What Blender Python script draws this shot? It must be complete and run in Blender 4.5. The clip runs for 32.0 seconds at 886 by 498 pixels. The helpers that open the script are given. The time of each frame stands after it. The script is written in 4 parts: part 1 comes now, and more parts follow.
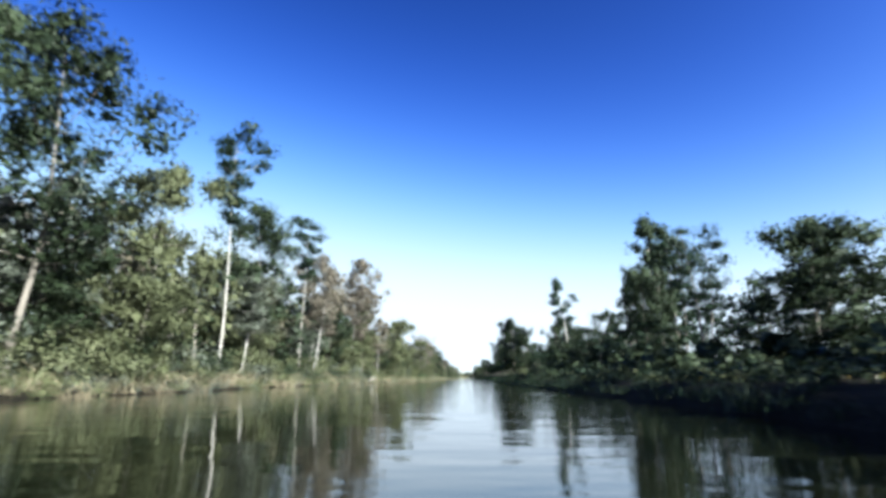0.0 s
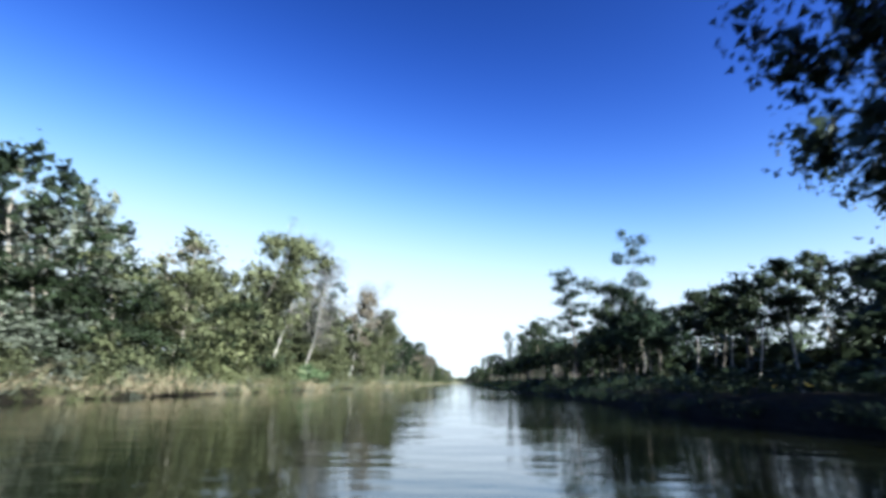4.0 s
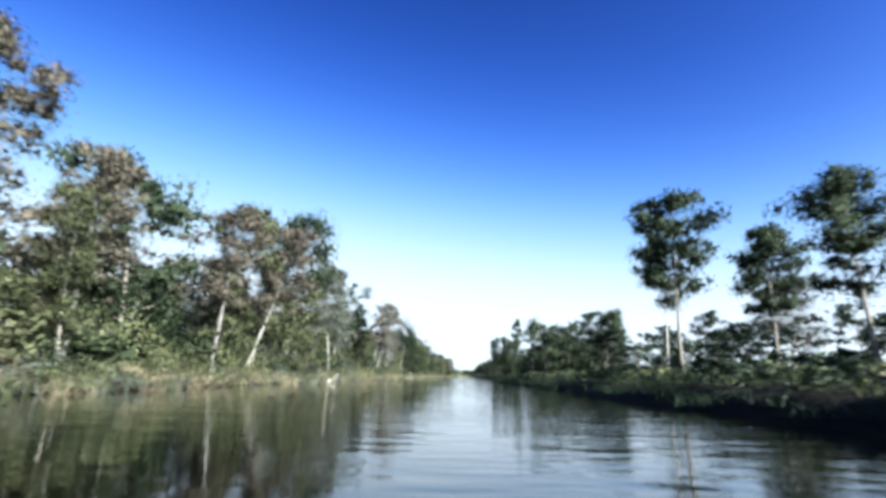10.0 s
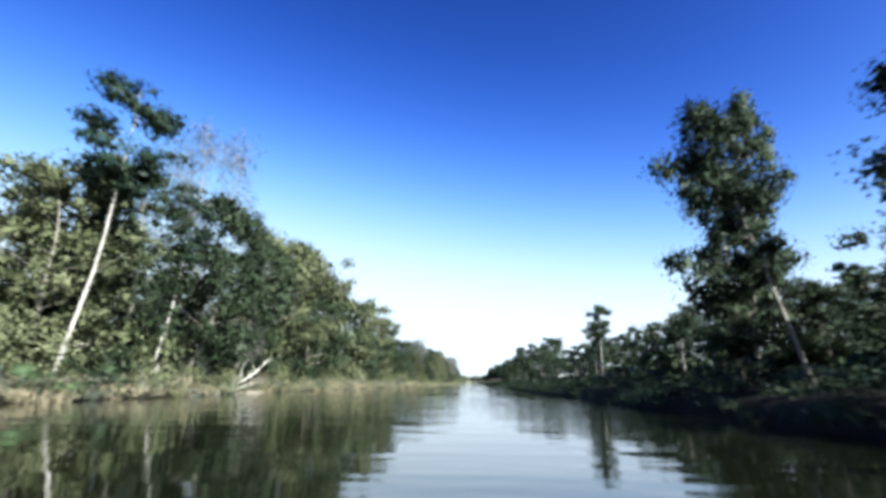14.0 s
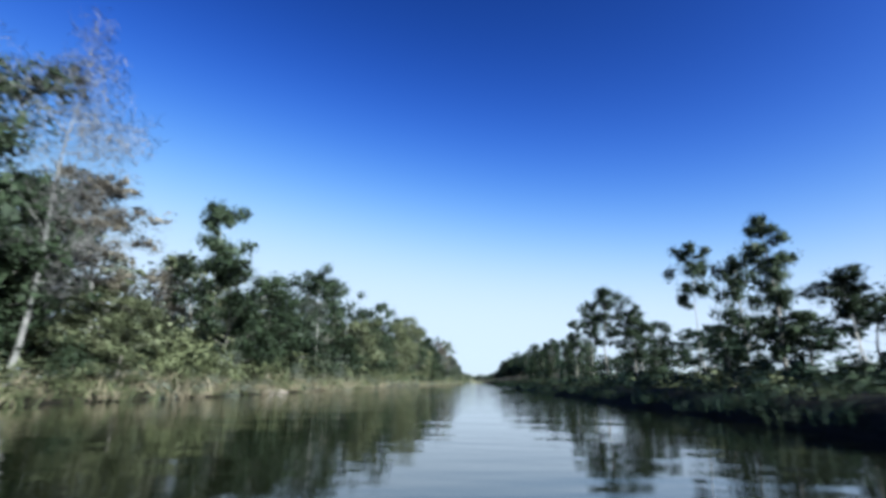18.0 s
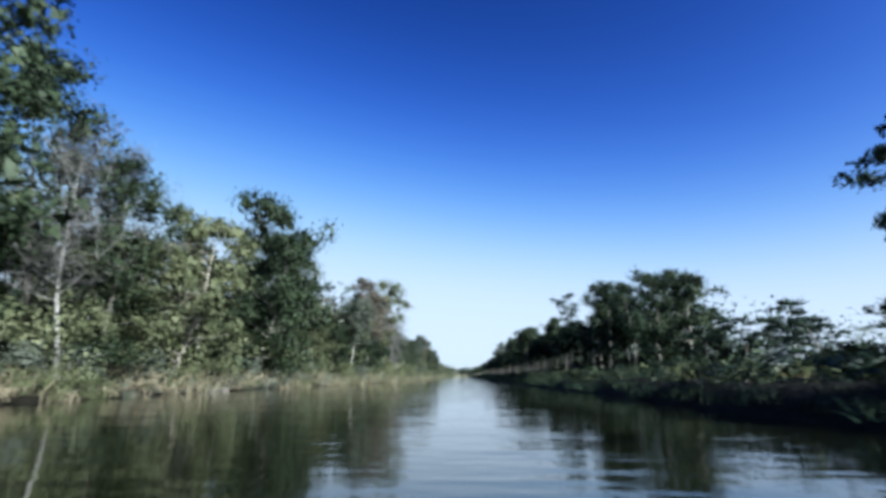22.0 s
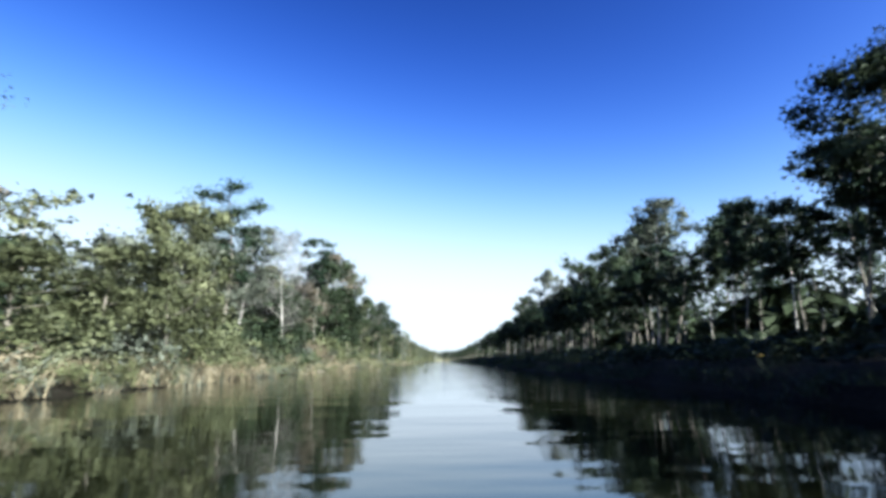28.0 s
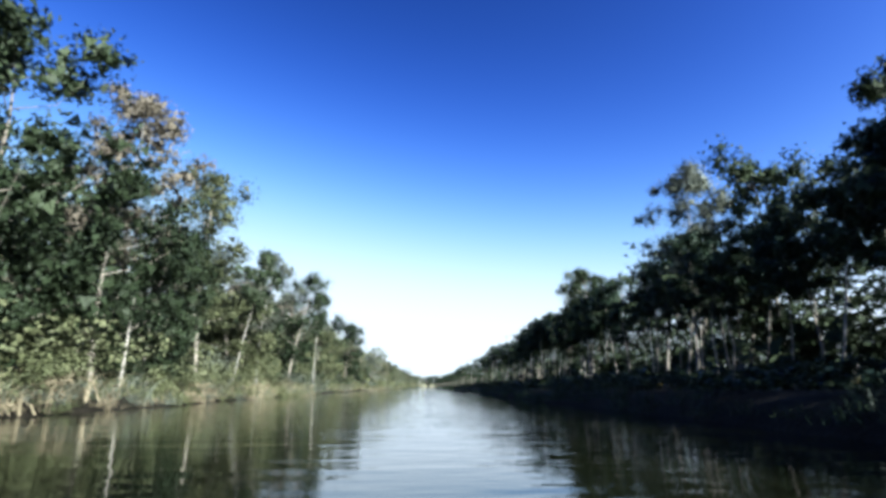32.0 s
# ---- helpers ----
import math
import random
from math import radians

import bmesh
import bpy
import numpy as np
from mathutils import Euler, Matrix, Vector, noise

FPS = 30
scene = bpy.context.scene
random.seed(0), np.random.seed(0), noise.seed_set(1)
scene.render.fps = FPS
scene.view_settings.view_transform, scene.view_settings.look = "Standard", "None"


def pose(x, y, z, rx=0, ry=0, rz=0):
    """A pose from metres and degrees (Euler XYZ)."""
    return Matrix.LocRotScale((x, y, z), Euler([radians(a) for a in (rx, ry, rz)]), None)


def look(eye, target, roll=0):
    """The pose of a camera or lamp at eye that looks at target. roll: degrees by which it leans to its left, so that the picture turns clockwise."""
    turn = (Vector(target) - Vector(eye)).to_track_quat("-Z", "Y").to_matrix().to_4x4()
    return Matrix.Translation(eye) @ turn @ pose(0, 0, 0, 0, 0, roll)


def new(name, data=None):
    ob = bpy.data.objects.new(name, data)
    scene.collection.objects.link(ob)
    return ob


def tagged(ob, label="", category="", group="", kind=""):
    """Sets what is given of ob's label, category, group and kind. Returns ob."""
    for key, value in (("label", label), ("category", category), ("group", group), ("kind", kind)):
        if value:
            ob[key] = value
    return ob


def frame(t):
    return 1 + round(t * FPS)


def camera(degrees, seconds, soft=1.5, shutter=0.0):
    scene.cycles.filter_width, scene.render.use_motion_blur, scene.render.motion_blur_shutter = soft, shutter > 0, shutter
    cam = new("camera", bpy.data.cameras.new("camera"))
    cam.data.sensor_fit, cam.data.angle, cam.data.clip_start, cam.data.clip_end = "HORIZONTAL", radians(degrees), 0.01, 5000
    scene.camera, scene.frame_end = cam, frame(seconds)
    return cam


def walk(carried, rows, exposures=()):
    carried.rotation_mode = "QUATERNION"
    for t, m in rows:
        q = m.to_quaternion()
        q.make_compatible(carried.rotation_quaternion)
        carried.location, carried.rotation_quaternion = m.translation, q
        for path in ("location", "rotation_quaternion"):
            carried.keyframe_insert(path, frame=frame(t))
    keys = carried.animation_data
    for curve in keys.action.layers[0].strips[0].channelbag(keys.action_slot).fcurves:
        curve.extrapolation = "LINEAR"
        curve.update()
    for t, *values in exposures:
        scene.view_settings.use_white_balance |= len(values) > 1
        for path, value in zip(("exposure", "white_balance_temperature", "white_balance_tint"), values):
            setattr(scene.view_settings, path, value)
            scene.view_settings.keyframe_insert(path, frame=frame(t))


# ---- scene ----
cam = camera(78.0, 32.0, soft=3.8, shutter=0.15)
PATH = [
    (0.0, pose(-0.02, 0.00, 0.80, 103.27, 0.10, 2.24)),
    (0.5, pose(-0.01, 16.93, 0.80, 103.33, -0.53, 2.01)),
    (1.0, pose(-0.02, 33.79, 0.80, 103.37, -1.11, 2.77)),
    (1.5, pose(-0.03, 50.48, 0.80, 103.69, -0.89, 2.57)),
    (2.0, pose(-0.03, 67.20, 0.80, 104.44, -0.59, 2.08)),
    (2.5, pose(-0.04, 83.92, 0.80, 104.04, -0.63, 1.99)),
    (4.5, pose(-0.08, 150.88, 0.80, 103.67, -0.56, 1.53)),
    (5.0, pose(-0.08, 167.62, 0.80, 103.51, -0.56, 1.58)),
    (5.5, pose(-0.09, 184.38, 0.80, 103.73, -0.18, 1.34)),
    (6.0, pose(-0.09, 201.22, 0.80, 103.54, -1.02, 0.83)),
    (6.5, pose(-0.09, 218.16, 0.80, 103.49, -0.37, 1.15)),
    (7.0, pose(-0.04, 235.09, 0.80, 103.34, -0.94, 1.03)),
    (7.5, pose(0.04, 251.84, 0.80, 103.06, -0.21, 0.85)),
    (8.0, pose(0.06, 268.45, 0.80, 103.23, -0.10, 1.09)),
    (8.5, pose(0.13, 285.02, 0.80, 102.86, -0.33, 0.79)),
    (9.0, pose(0.14, 301.58, 0.80, 102.91, -0.78, 1.53)),
    (9.5, pose(0.17, 318.08, 0.80, 103.22, -0.67, 1.81)),
    (10.0, pose(0.17, 334.61, 0.80, 103.10, -0.77, 2.12)),
    (10.5, pose(0.14, 351.14, 0.80, 102.90, -0.64, 1.61)),
    (11.0, pose(0.10, 367.66, 0.80, 103.03, -0.89, 2.29)),
    (11.5, pose(0.08, 384.16, 0.80, 104.08, -0.48, 4.53)),
    (12.0, pose(0.05, 400.61, 0.80, 103.98, -0.30, 4.27)),
    (12.5, pose(-0.01, 416.98, 0.80, 104.11, -0.33, 4.23)),
    (13.0, pose(-0.04, 433.44, 0.80, 103.99, 0.13, 3.49)),
    (13.5, pose(-0.00, 449.74, 0.80, 103.82, -0.92, 3.51)),
    (14.0, pose(0.04, 465.87, 0.80, 103.77, -0.42, 2.96)),
    (14.5, pose(0.05, 482.18, 0.80, 103.44, -0.41, 3.21)),
    (16.5, pose(0.15, 547.70, 0.80, 103.97, -0.39, 4.91)),
    (17.0, pose(0.14, 564.14, 0.80, 103.97, -0.24, 5.14)),
    (17.5, pose(0.09, 580.67, 0.80, 103.52, -0.65, 4.21)),
    (18.0, pose(0.08, 597.14, 0.80, 103.70, -0.65, 3.47)),
    (18.5, pose(0.05, 613.54, 0.80, 103.78, -0.50, 2.82)),
    (19.0, pose(0.09, 629.70, 0.80, 103.18, -0.60, 2.55)),
    (19.5, pose(0.08, 645.55, 0.80, 103.16, -0.29, 1.98)),
    (20.0, pose(0.01, 661.01, 0.80, 103.35, -0.68, 2.51)),
    (20.5, pose(0.01, 676.22, 0.80, 103.19, -0.64, 2.05)),
    (21.0, pose(-0.02, 691.25, 0.80, 103.31, -0.41, 2.20)),
    (21.5, pose(-0.05, 705.94, 0.80, 103.28, -0.19, 2.63)),
    (22.0, pose(-0.08, 720.27, 0.80, 103.14, 0.03, 1.85)),
    (22.5, pose(-0.07, 734.38, 0.80, 103.45, 0.18, 2.18)),
    (23.0, pose(-0.05, 748.14, 0.80, 103.36, 0.48, 3.26)),
    (23.5, pose(-0.06, 761.54, 0.80, 103.24, 0.35, 2.53)),
    (24.0, pose(-0.11, 774.46, 0.80, 103.32, 0.24, 1.56)),
    (24.5, pose(-0.12, 786.93, 0.80, 103.16, 0.35, 2.01)),
    (25.0, pose(-0.14, 798.94, 0.80, 102.24, 0.02, 1.73)),
    (25.5, pose(-0.11, 810.61, 0.80, 102.23, -0.03, 2.54)),
    (26.0, pose(-0.08, 821.76, 0.80, 101.85, 0.52, 2.79)),
    (26.5, pose(-0.08, 832.22, 0.80, 101.39, 1.24, 1.17)),
    (28.5, pose(-0.06, 870.14, 0.80, 101.70, 0.85, 0.00)),
    (29.0, pose(-0.02, 878.67, 0.80, 101.84, 0.64, 1.12)),
    (29.5, pose(0.01, 886.38, 0.80, 101.63, 1.45, -0.02)),
    (30.0, pose(0.02, 893.14, 0.80, 101.60, 0.79, -0.34)),
    (30.5, pose(0.04, 899.25, 0.80, 102.01, 0.36, -0.48)),
    (31.0, pose(0.06, 904.50, 0.80, 102.43, -0.67, -0.60)),
    (31.5, pose(0.00, 909.22, 0.80, 103.44, -1.23, -1.08)),
    (32.0, pose(0.01, 913.57, 0.80, 104.12, 0.26, -1.55)),
]
# the camera stops down a little, and turns cooler, in the middle of the reach
walk(cam, PATH, [(0, 2.25, 5550, 7), (14.5, 2.25, 5550, 7), (16.5, 1.76, 5250, 7), (23.2, 1.76, 5250, 7), (24.0, 2.25, 5600, 7), (32, 2.25, 5550, 7)])

# ---- light ----
world = bpy.data.worlds.new("sky")
scene.world = world
world.use_nodes = True
wn, wl = world.node_tree.nodes, world.node_tree.links
sky = wn.new("ShaderNodeTexSky")
sky.sky_type = "NISHITA"
sky.sun_disc = False
SUN_AZIMUTH, SUN_HEIGHT = 134.0, 25.0  # clockwise from the canal's line ahead; degrees above the horizon
sky.sun_elevation, sky.sun_rotation = radians(SUN_HEIGHT), radians(SUN_AZIMUTH)
sky.air_density, sky.dust_density, sky.ozone_density = 1.0, 1.1, 1.6
# thin clear air: the pale band lies low over the horizon
heading, squeeze = wn.new("ShaderNodeTexCoord"), wn.new("ShaderNodeMapping")
squeeze.vector_type = "VECTOR"
squeeze.inputs["Scale"].default_value = (1.0, 1.0, 1.59)
unit = wn.new("ShaderNodeVectorMath")
unit.operation = "NORMALIZE"
wl.new(heading.outputs["Generated"], squeeze.inputs["Vector"]); wl.new(squeeze.outputs["Vector"], unit.inputs[0]); wl.new(unit.outputs["Vector"], sky.inputs["Vector"])
# each colour falls off overhead white towards the horizon
split, merge = wn.new("ShaderNodeSeparateColor"), wn.new("ShaderNodeCombineColor")
wl.new(sky.outputs["Color"], split.inputs["Color"])
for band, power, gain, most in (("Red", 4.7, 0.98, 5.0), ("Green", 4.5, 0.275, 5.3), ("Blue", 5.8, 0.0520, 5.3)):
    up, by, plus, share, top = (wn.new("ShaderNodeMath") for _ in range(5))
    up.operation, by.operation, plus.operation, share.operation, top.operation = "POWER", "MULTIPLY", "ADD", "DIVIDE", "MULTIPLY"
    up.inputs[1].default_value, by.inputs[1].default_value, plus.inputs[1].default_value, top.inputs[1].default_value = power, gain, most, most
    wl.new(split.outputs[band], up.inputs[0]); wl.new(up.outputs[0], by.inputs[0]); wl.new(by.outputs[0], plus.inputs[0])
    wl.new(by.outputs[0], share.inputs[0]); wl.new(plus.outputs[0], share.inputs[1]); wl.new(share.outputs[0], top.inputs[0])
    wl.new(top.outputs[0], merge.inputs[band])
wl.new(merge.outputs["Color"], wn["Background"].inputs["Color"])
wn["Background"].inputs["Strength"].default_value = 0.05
sun = new("sun", bpy.data.lights.new("sun", "SUN"))
sun.data.energy, sun.data.angle, sun.data.color = 5.0, radians(0.6), (1.0, 0.93, 0.80)
sun.matrix_world = look((math.sin(radians(SUN_AZIMUTH)) * 100, math.cos(radians(SUN_AZIMUTH)) * 100, 100 * math.tan(radians(SUN_HEIGHT))), (0, 0, 0))

# ---- materials ----
def material(name):
    m = bpy.data.materials.new(name)
    m.use_nodes = True
    return m, m.node_tree.nodes, m.node_tree.links, m.node_tree.nodes["Principled BSDF"]


def ramp(n, stops):
    r = n.new("ShaderNodeValToRGB")
    while len(r.color_ramp.elements) < len(stops):
        r.color_ramp.elements.new(0.5)
    for e, (p, c) in zip(r.color_ramp.elements, stops):
        e.position, e.color = p, (*c, 1)
    return r


def noisy(n, l, scale, detail=4.0, stretch=None):
    t = n.new("ShaderNodeTexNoise")
    t.inputs["Scale"].default_value, t.inputs["Detail"].default_value = scale, detail
    g = n.new("ShaderNodeNewGeometry")
    if stretch:
        mp = n.new("ShaderNodeMapping")
        mp.inputs["Scale"].default_value = stretch
        l.new(g.outputs["Position"], mp.inputs["Vector"])
        l.new(mp.outputs["Vector"], t.inputs["Vector"])
    else:
        l.new(g.outputs["Position"], t.inputs["Vector"])
    return t


def leaf_material(name, stops, through_light=0.35, rough=0.55, lace=11.0):
    """Foliage: a tone for each tree; patches some metres wide paint lit and shaded masses; a spray is cut into
    leaflets by gaps.
    """
    m, n, l, b = material(name)
    g, o = n.new("ShaderNodeNewGeometry"), n.new("ShaderNodeObjectInfo")
    t = noisy(n, l, 0.55, 2.0)
    a = n.new("ShaderNodeMath"); a.operation = "MULTIPLY_ADD"
    a.inputs[1].default_value = 0.12
    l.new(g.outputs["Random Per Island"], a.inputs[0])
    a2 = n.new("ShaderNodeMath"); a2.operation = "MULTIPLY_ADD"
    a2.inputs[1].default_value = 0.30
    l.new(o.outputs["Random"], a2.inputs[0])
    a3 = n.new("ShaderNodeMath"); a3.operation = "MULTIPLY_ADD"
    # strong patch contrast imitates clumps in light and in shade
    a3.inputs[1].default_value, a3.inputs[2].default_value = 1.2, -0.34
    l.new(t.outputs["Fac"], a3.inputs[0])
    l.new(a3.outputs[0], a2.inputs[2])
    l.new(a2.outputs[0], a.inputs[2])
    fine = noisy(n, l, 7.0, 3.0)
    a4 = n.new("ShaderNodeMath"); a4.operation = "MULTIPLY_ADD"
    a4.inputs[1].default_value = 0.24
    l.new(fine.outputs["Fac"], a4.inputs[0]); l.new(a.outputs[0], a4.inputs[2])
    a5 = n.new("ShaderNodeMath"); a5.operation = "SUBTRACT"
    a5.inputs[1].default_value = 0.12
    l.new(a4.outputs[0], a5.inputs[0])
    r = ramp(n, stops)
    l.new(a5.outputs[0], r.inputs["Fac"])
    l.new(r.outputs["Color"], b.inputs["Base Color"])
    bump = n.new("ShaderNodeBump")
    bump.inputs["Strength"].default_value, bump.inputs["Distance"].default_value = 0.2, 0.05
    l.new(fine.outputs["Fac"], bump.inputs["Height"]); l.new(bump.outputs["Normal"], b.inputs["Normal"])
    b.inputs["Roughness"].default_value = rough
    b.inputs["Specular IOR Level"].default_value = 0.12
    tr, mx = n.new("ShaderNodeBsdfTranslucent"), n.new("ShaderNodeMixShader")
    mx.inputs["Fac"].default_value = through_light
    l.new(r.outputs["Color"], tr.inputs["Color"])
    l.new(b.outputs["BSDF"], mx.inputs[1])
    l.new(tr.outputs["BSDF"], mx.inputs[2])
    if not lace:
        l.new(mx.outputs["Shader"], n["Material Output"].inputs["Surface"])
        return m
    gaps, cut = noisy(n, l, lace, 2.0), ramp(n, [(0.34, (0, 0, 0)), (0.39, (1, 1, 1))])
    clear, whole = n.new("ShaderNodeBsdfTransparent"), n.new("ShaderNodeMixShader")
    l.new(gaps.outputs["Fac"], cut.inputs["Fac"])
    l.new(cut.outputs["Color"], whole.inputs["Fac"])
    l.new(clear.outputs["BSDF"], whole.inputs[1]); l.new(mx.outputs["Shader"], whole.inputs[2])
    l.new(whole.outputs["Shader"], n["Material Output"].inputs["Surface"])
    return m


def bark_material(name, dark, pale):
    m, n, l, b = material(name)
    o = n.new("ShaderNodeObjectInfo")
    t = noisy(n, l, 6.0, 6.0, (1.0, 1.0, 0.25))
    t2 = noisy(n, l, 0.8, 3.0)
    a = n.new("ShaderNodeMath"); a.operation = "MULTIPLY_ADD"
    a.inputs[1].default_value = 0.6
    l.new(t.outputs["Fac"], a.inputs[0])
    a2 = n.new("ShaderNodeMath"); a2.operation = "MULTIPLY_ADD"
    a2.inputs[1].default_value = 0.4
    l.new(t2.outputs["Fac"], a2.inputs[0])
    a3 = n.new("ShaderNodeMath"); a3.operation = "MULTIPLY_ADD"
    a3.inputs[1].default_value, a3.inputs[2].default_value = 0.3, -0.15
    l.new(o.outputs["Random"], a3.inputs[0])
    l.new(a3.outputs[0], a2.inputs[2])
    l.new(a2.outputs[0], a.inputs[2])
    r = ramp(n, [(0.3, dark), (0.7, pale)])
    l.new(a.outputs[0], r.inputs["Fac"])
    l.new(r.outputs["Color"], b.inputs["Base Color"])
    b.inputs["Roughness"].default_value = 0.85
    bump = n.new("ShaderNodeBump")
    bump.inputs["Strength"].default_value, bump.inputs["Distance"].default_value = 0.6, 0.04
    l.new(t.outputs["Fac"], bump.inputs["Height"])
    l.new(bump.outputs["Normal"], b.inputs["Normal"])
    return m


LEAF = {
    # oak and pine are set extra dark to carry the right bank's shade
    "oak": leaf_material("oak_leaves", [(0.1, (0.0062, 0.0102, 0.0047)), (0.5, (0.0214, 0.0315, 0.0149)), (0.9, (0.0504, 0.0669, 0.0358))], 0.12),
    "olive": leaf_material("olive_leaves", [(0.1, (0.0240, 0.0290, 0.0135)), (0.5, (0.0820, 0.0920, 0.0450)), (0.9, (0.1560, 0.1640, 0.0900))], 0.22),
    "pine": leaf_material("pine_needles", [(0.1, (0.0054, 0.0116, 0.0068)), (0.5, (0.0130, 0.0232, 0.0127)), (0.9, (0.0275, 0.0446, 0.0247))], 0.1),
    "rust": leaf_material("rusty_needles", [(0.1, (0.0430, 0.0370, 0.0280)), (0.5, (0.1130, 0.0990, 0.0740)), (0.9, (0.1950, 0.1720, 0.1230))], 0.22),
    "grey": leaf_material("greyish_leaves", [(0.1, (0.0390, 0.0450, 0.0345)), (0.5, (0.0900, 0.1020, 0.0760)), (0.9, (0.1580, 0.1720, 0.1350))], 0.22),
    "straw": leaf_material("straw_grass", [(0.1, (0.100, 0.085, 0.053)), (0.5, (0.250, 0.215, 0.138)), (0.9, (0.400, 0.350, 0.240))], 0.3),
    "sedge": leaf_material("green_sedge", [(0.1, (0.0380, 0.0470, 0.0220)), (0.5, (0.1100, 0.1220, 0.0570)), (0.9, (0.1950, 0.2080, 0.1040))], 0.3),
    "twigs": leaf_material("bare_twigs", [(0.1, (0.045, 0.043, 0.040)), (0.5, (0.098, 0.094, 0.088)), (0.9, (0.17, 0.162, 0.15))], 0.15, 0.8, 0),
    "palm": leaf_material("palmetto_fronds", [(0.1, (0.025, 0.044, 0.020)), (0.5, (0.060, 0.089, 0.043)), (0.9, (0.128, 0.157, 0.085))], 0.25, 0.4, 0),
}
BARK = {
    "pale": bark_material("pale_bark", (0.16, 0.15, 0.125), (0.40, 0.38, 0.335)),
    "ash": bark_material("ash_grey_bark", (0.11, 0.105, 0.095), (0.31, 0.295, 0.265)),
    "grey": bark_material("grey_bark", (0.08, 0.07, 0.055), (0.24, 0.215, 0.175)),
    "dark": bark_material("dark_bark", (0.045, 0.038, 0.030), (0.16, 0.14, 0.115)),
}


def ground_material():
    m, n, l, b = material("leaf_litter_soil")
    t, t2 = noisy(n, l, 0.5, 6.0), noisy(n, l, 9.0, 5.0)
    a = n.new("ShaderNodeMath"); a.operation = "MULTIPLY_ADD"
    a.inputs[1].default_value = 0.5
    h = n.new("ShaderNodeMath"); h.operation = "MULTIPLY"
    h.inputs[1].default_value = 0.5
    l.new(t2.outputs["Fac"], h.inputs[0])
    l.new(t.outputs["Fac"], a.inputs[0]); l.new(h.outputs[0], a.inputs[2])
    # near black: the right bank's deep shade is put into the soil colour
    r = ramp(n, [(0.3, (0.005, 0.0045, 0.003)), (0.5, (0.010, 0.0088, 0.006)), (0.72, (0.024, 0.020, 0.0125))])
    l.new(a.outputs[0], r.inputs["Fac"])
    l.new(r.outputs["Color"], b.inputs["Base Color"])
    b.inputs["Roughness"].default_value = 0.95
    b.inputs["Specular IOR Level"].default_value = 0.08
    bump = n.new("ShaderNodeBump")
    bump.inputs["Strength"].default_value, bump.inputs["Distance"].default_value = 0.7, 0.08
    l.new(t2.outputs["Fac"], bump.inputs["Height"])
    l.new(bump.outputs["Normal"], b.inputs["Normal"])
    return m


def water_material():
    m, n, l, b = material("canal_water")
    b.inputs["Base Color"].default_value = (0.0045, 0.0055, 0.0025, 1)
    b.inputs["Roughness"].default_value = 0.03
    b.inputs["IOR"].default_value = 1.42
    b.inputs["Specular Tint"].default_value = (0.76, 0.89, 1.0, 1)
    fine, slow, calm = noisy(n, l, 2.2, 3.0, (0.5, 1.3, 1)), noisy(n, l, 0.5, 2.0, (0.5, 1.4, 1)), noisy(n, l, 0.05, 2.0)
    k = ramp(n, [(0.35, (0.15, 0.15, 0.15)), (0.65, (1, 1, 1))])
    l.new(calm.outputs["Fac"], k.inputs["Fac"])
    b1, b2 = n.new("ShaderNodeBump"), n.new("ShaderNodeBump")
    b1.inputs["Distance"].default_value, b2.inputs["Distance"].default_value = 0.020, 0.058
    b2.inputs["Strength"].default_value = 0.35
    l.new(k.outputs["Color"], b1.inputs["Strength"])
    l.new(fine.outputs["Fac"], b1.inputs["Height"]); l.new(slow.outputs["Fac"], b2.inputs["Height"])
    l.new(b2.outputs["Normal"], b1.inputs["Normal"]); l.new(b1.outputs["Normal"], b.inputs["Normal"])
    return m


SOIL, WATER = ground_material(), water_material()
SAND = bark_material("dry_sandy_mud", (0.06, 0.05, 0.037), (0.175, 0.15, 0.115))


STONE = bark_material("weathered_stone", (0.12, 0.115, 0.10), (0.33, 0.315, 0.28))
TWIG = bark_material("reddish_twigs", (0.07, 0.042, 0.032), (0.17, 0.11, 0.085))
# ---- the canal and its banks ----
END = 1880.0  # where the straight reach ends in a wood


def left_shore(y):
    """The left waterline: further off at the start, nearer from the middle of the reach on."""
    base = np.interp(y, [-160, 32, 80, 144, 208, 336, 400, 496, 592, 640, 704, 752, 792, 816, 872, 928, 1024, 1920], [-17.5, -17.5, -17, -16, -14, -14, -16, -16, -13.5, -13, -14.7, -14, -11.3, -9.8, -10.3, -12.0, -14.0, -14.0])
    return float(base) + 0.7 * noise.noise((y * 0.11, 3.1, 0)) + 0.35 * noise.noise((y * 0.45, 8.2, 0))


def right_shore(y):
    return 6.3 + 0.45 * noise.noise((y * 0.09, 21.7, 0)) + 0.25 * noise.noise((y * 0.4, 4.4, 0))


def ground_height(x, y):
    l, r = left_shore(y), right_shore(y)
    d = max(l - x, x - r)
    lumps = 0.10 * noise.noise((x * 0.5, y * 0.5, 0)) + 0.22 * noise.noise((x * 0.12, y * 0.12, 5))
    if d < 0:
        return max(-1.6, d * 0.55)
    top = 0.65 if x < l else 0.66
    return top * (1 - math.exp(-d / (1.3 if x < l else 0.45))) + lumps * min(1, d / 2)


def sheet(name, verts, faces, mat, smooth=True):
    me = bpy.data.meshes.new(name)
    me.from_pydata(verts, [], faces)
    me.materials.append(mat)
    if smooth:
        me.polygons.foreach_set("use_smooth", [True] * len(me.polygons))
    me.update()
    return new(name, me)


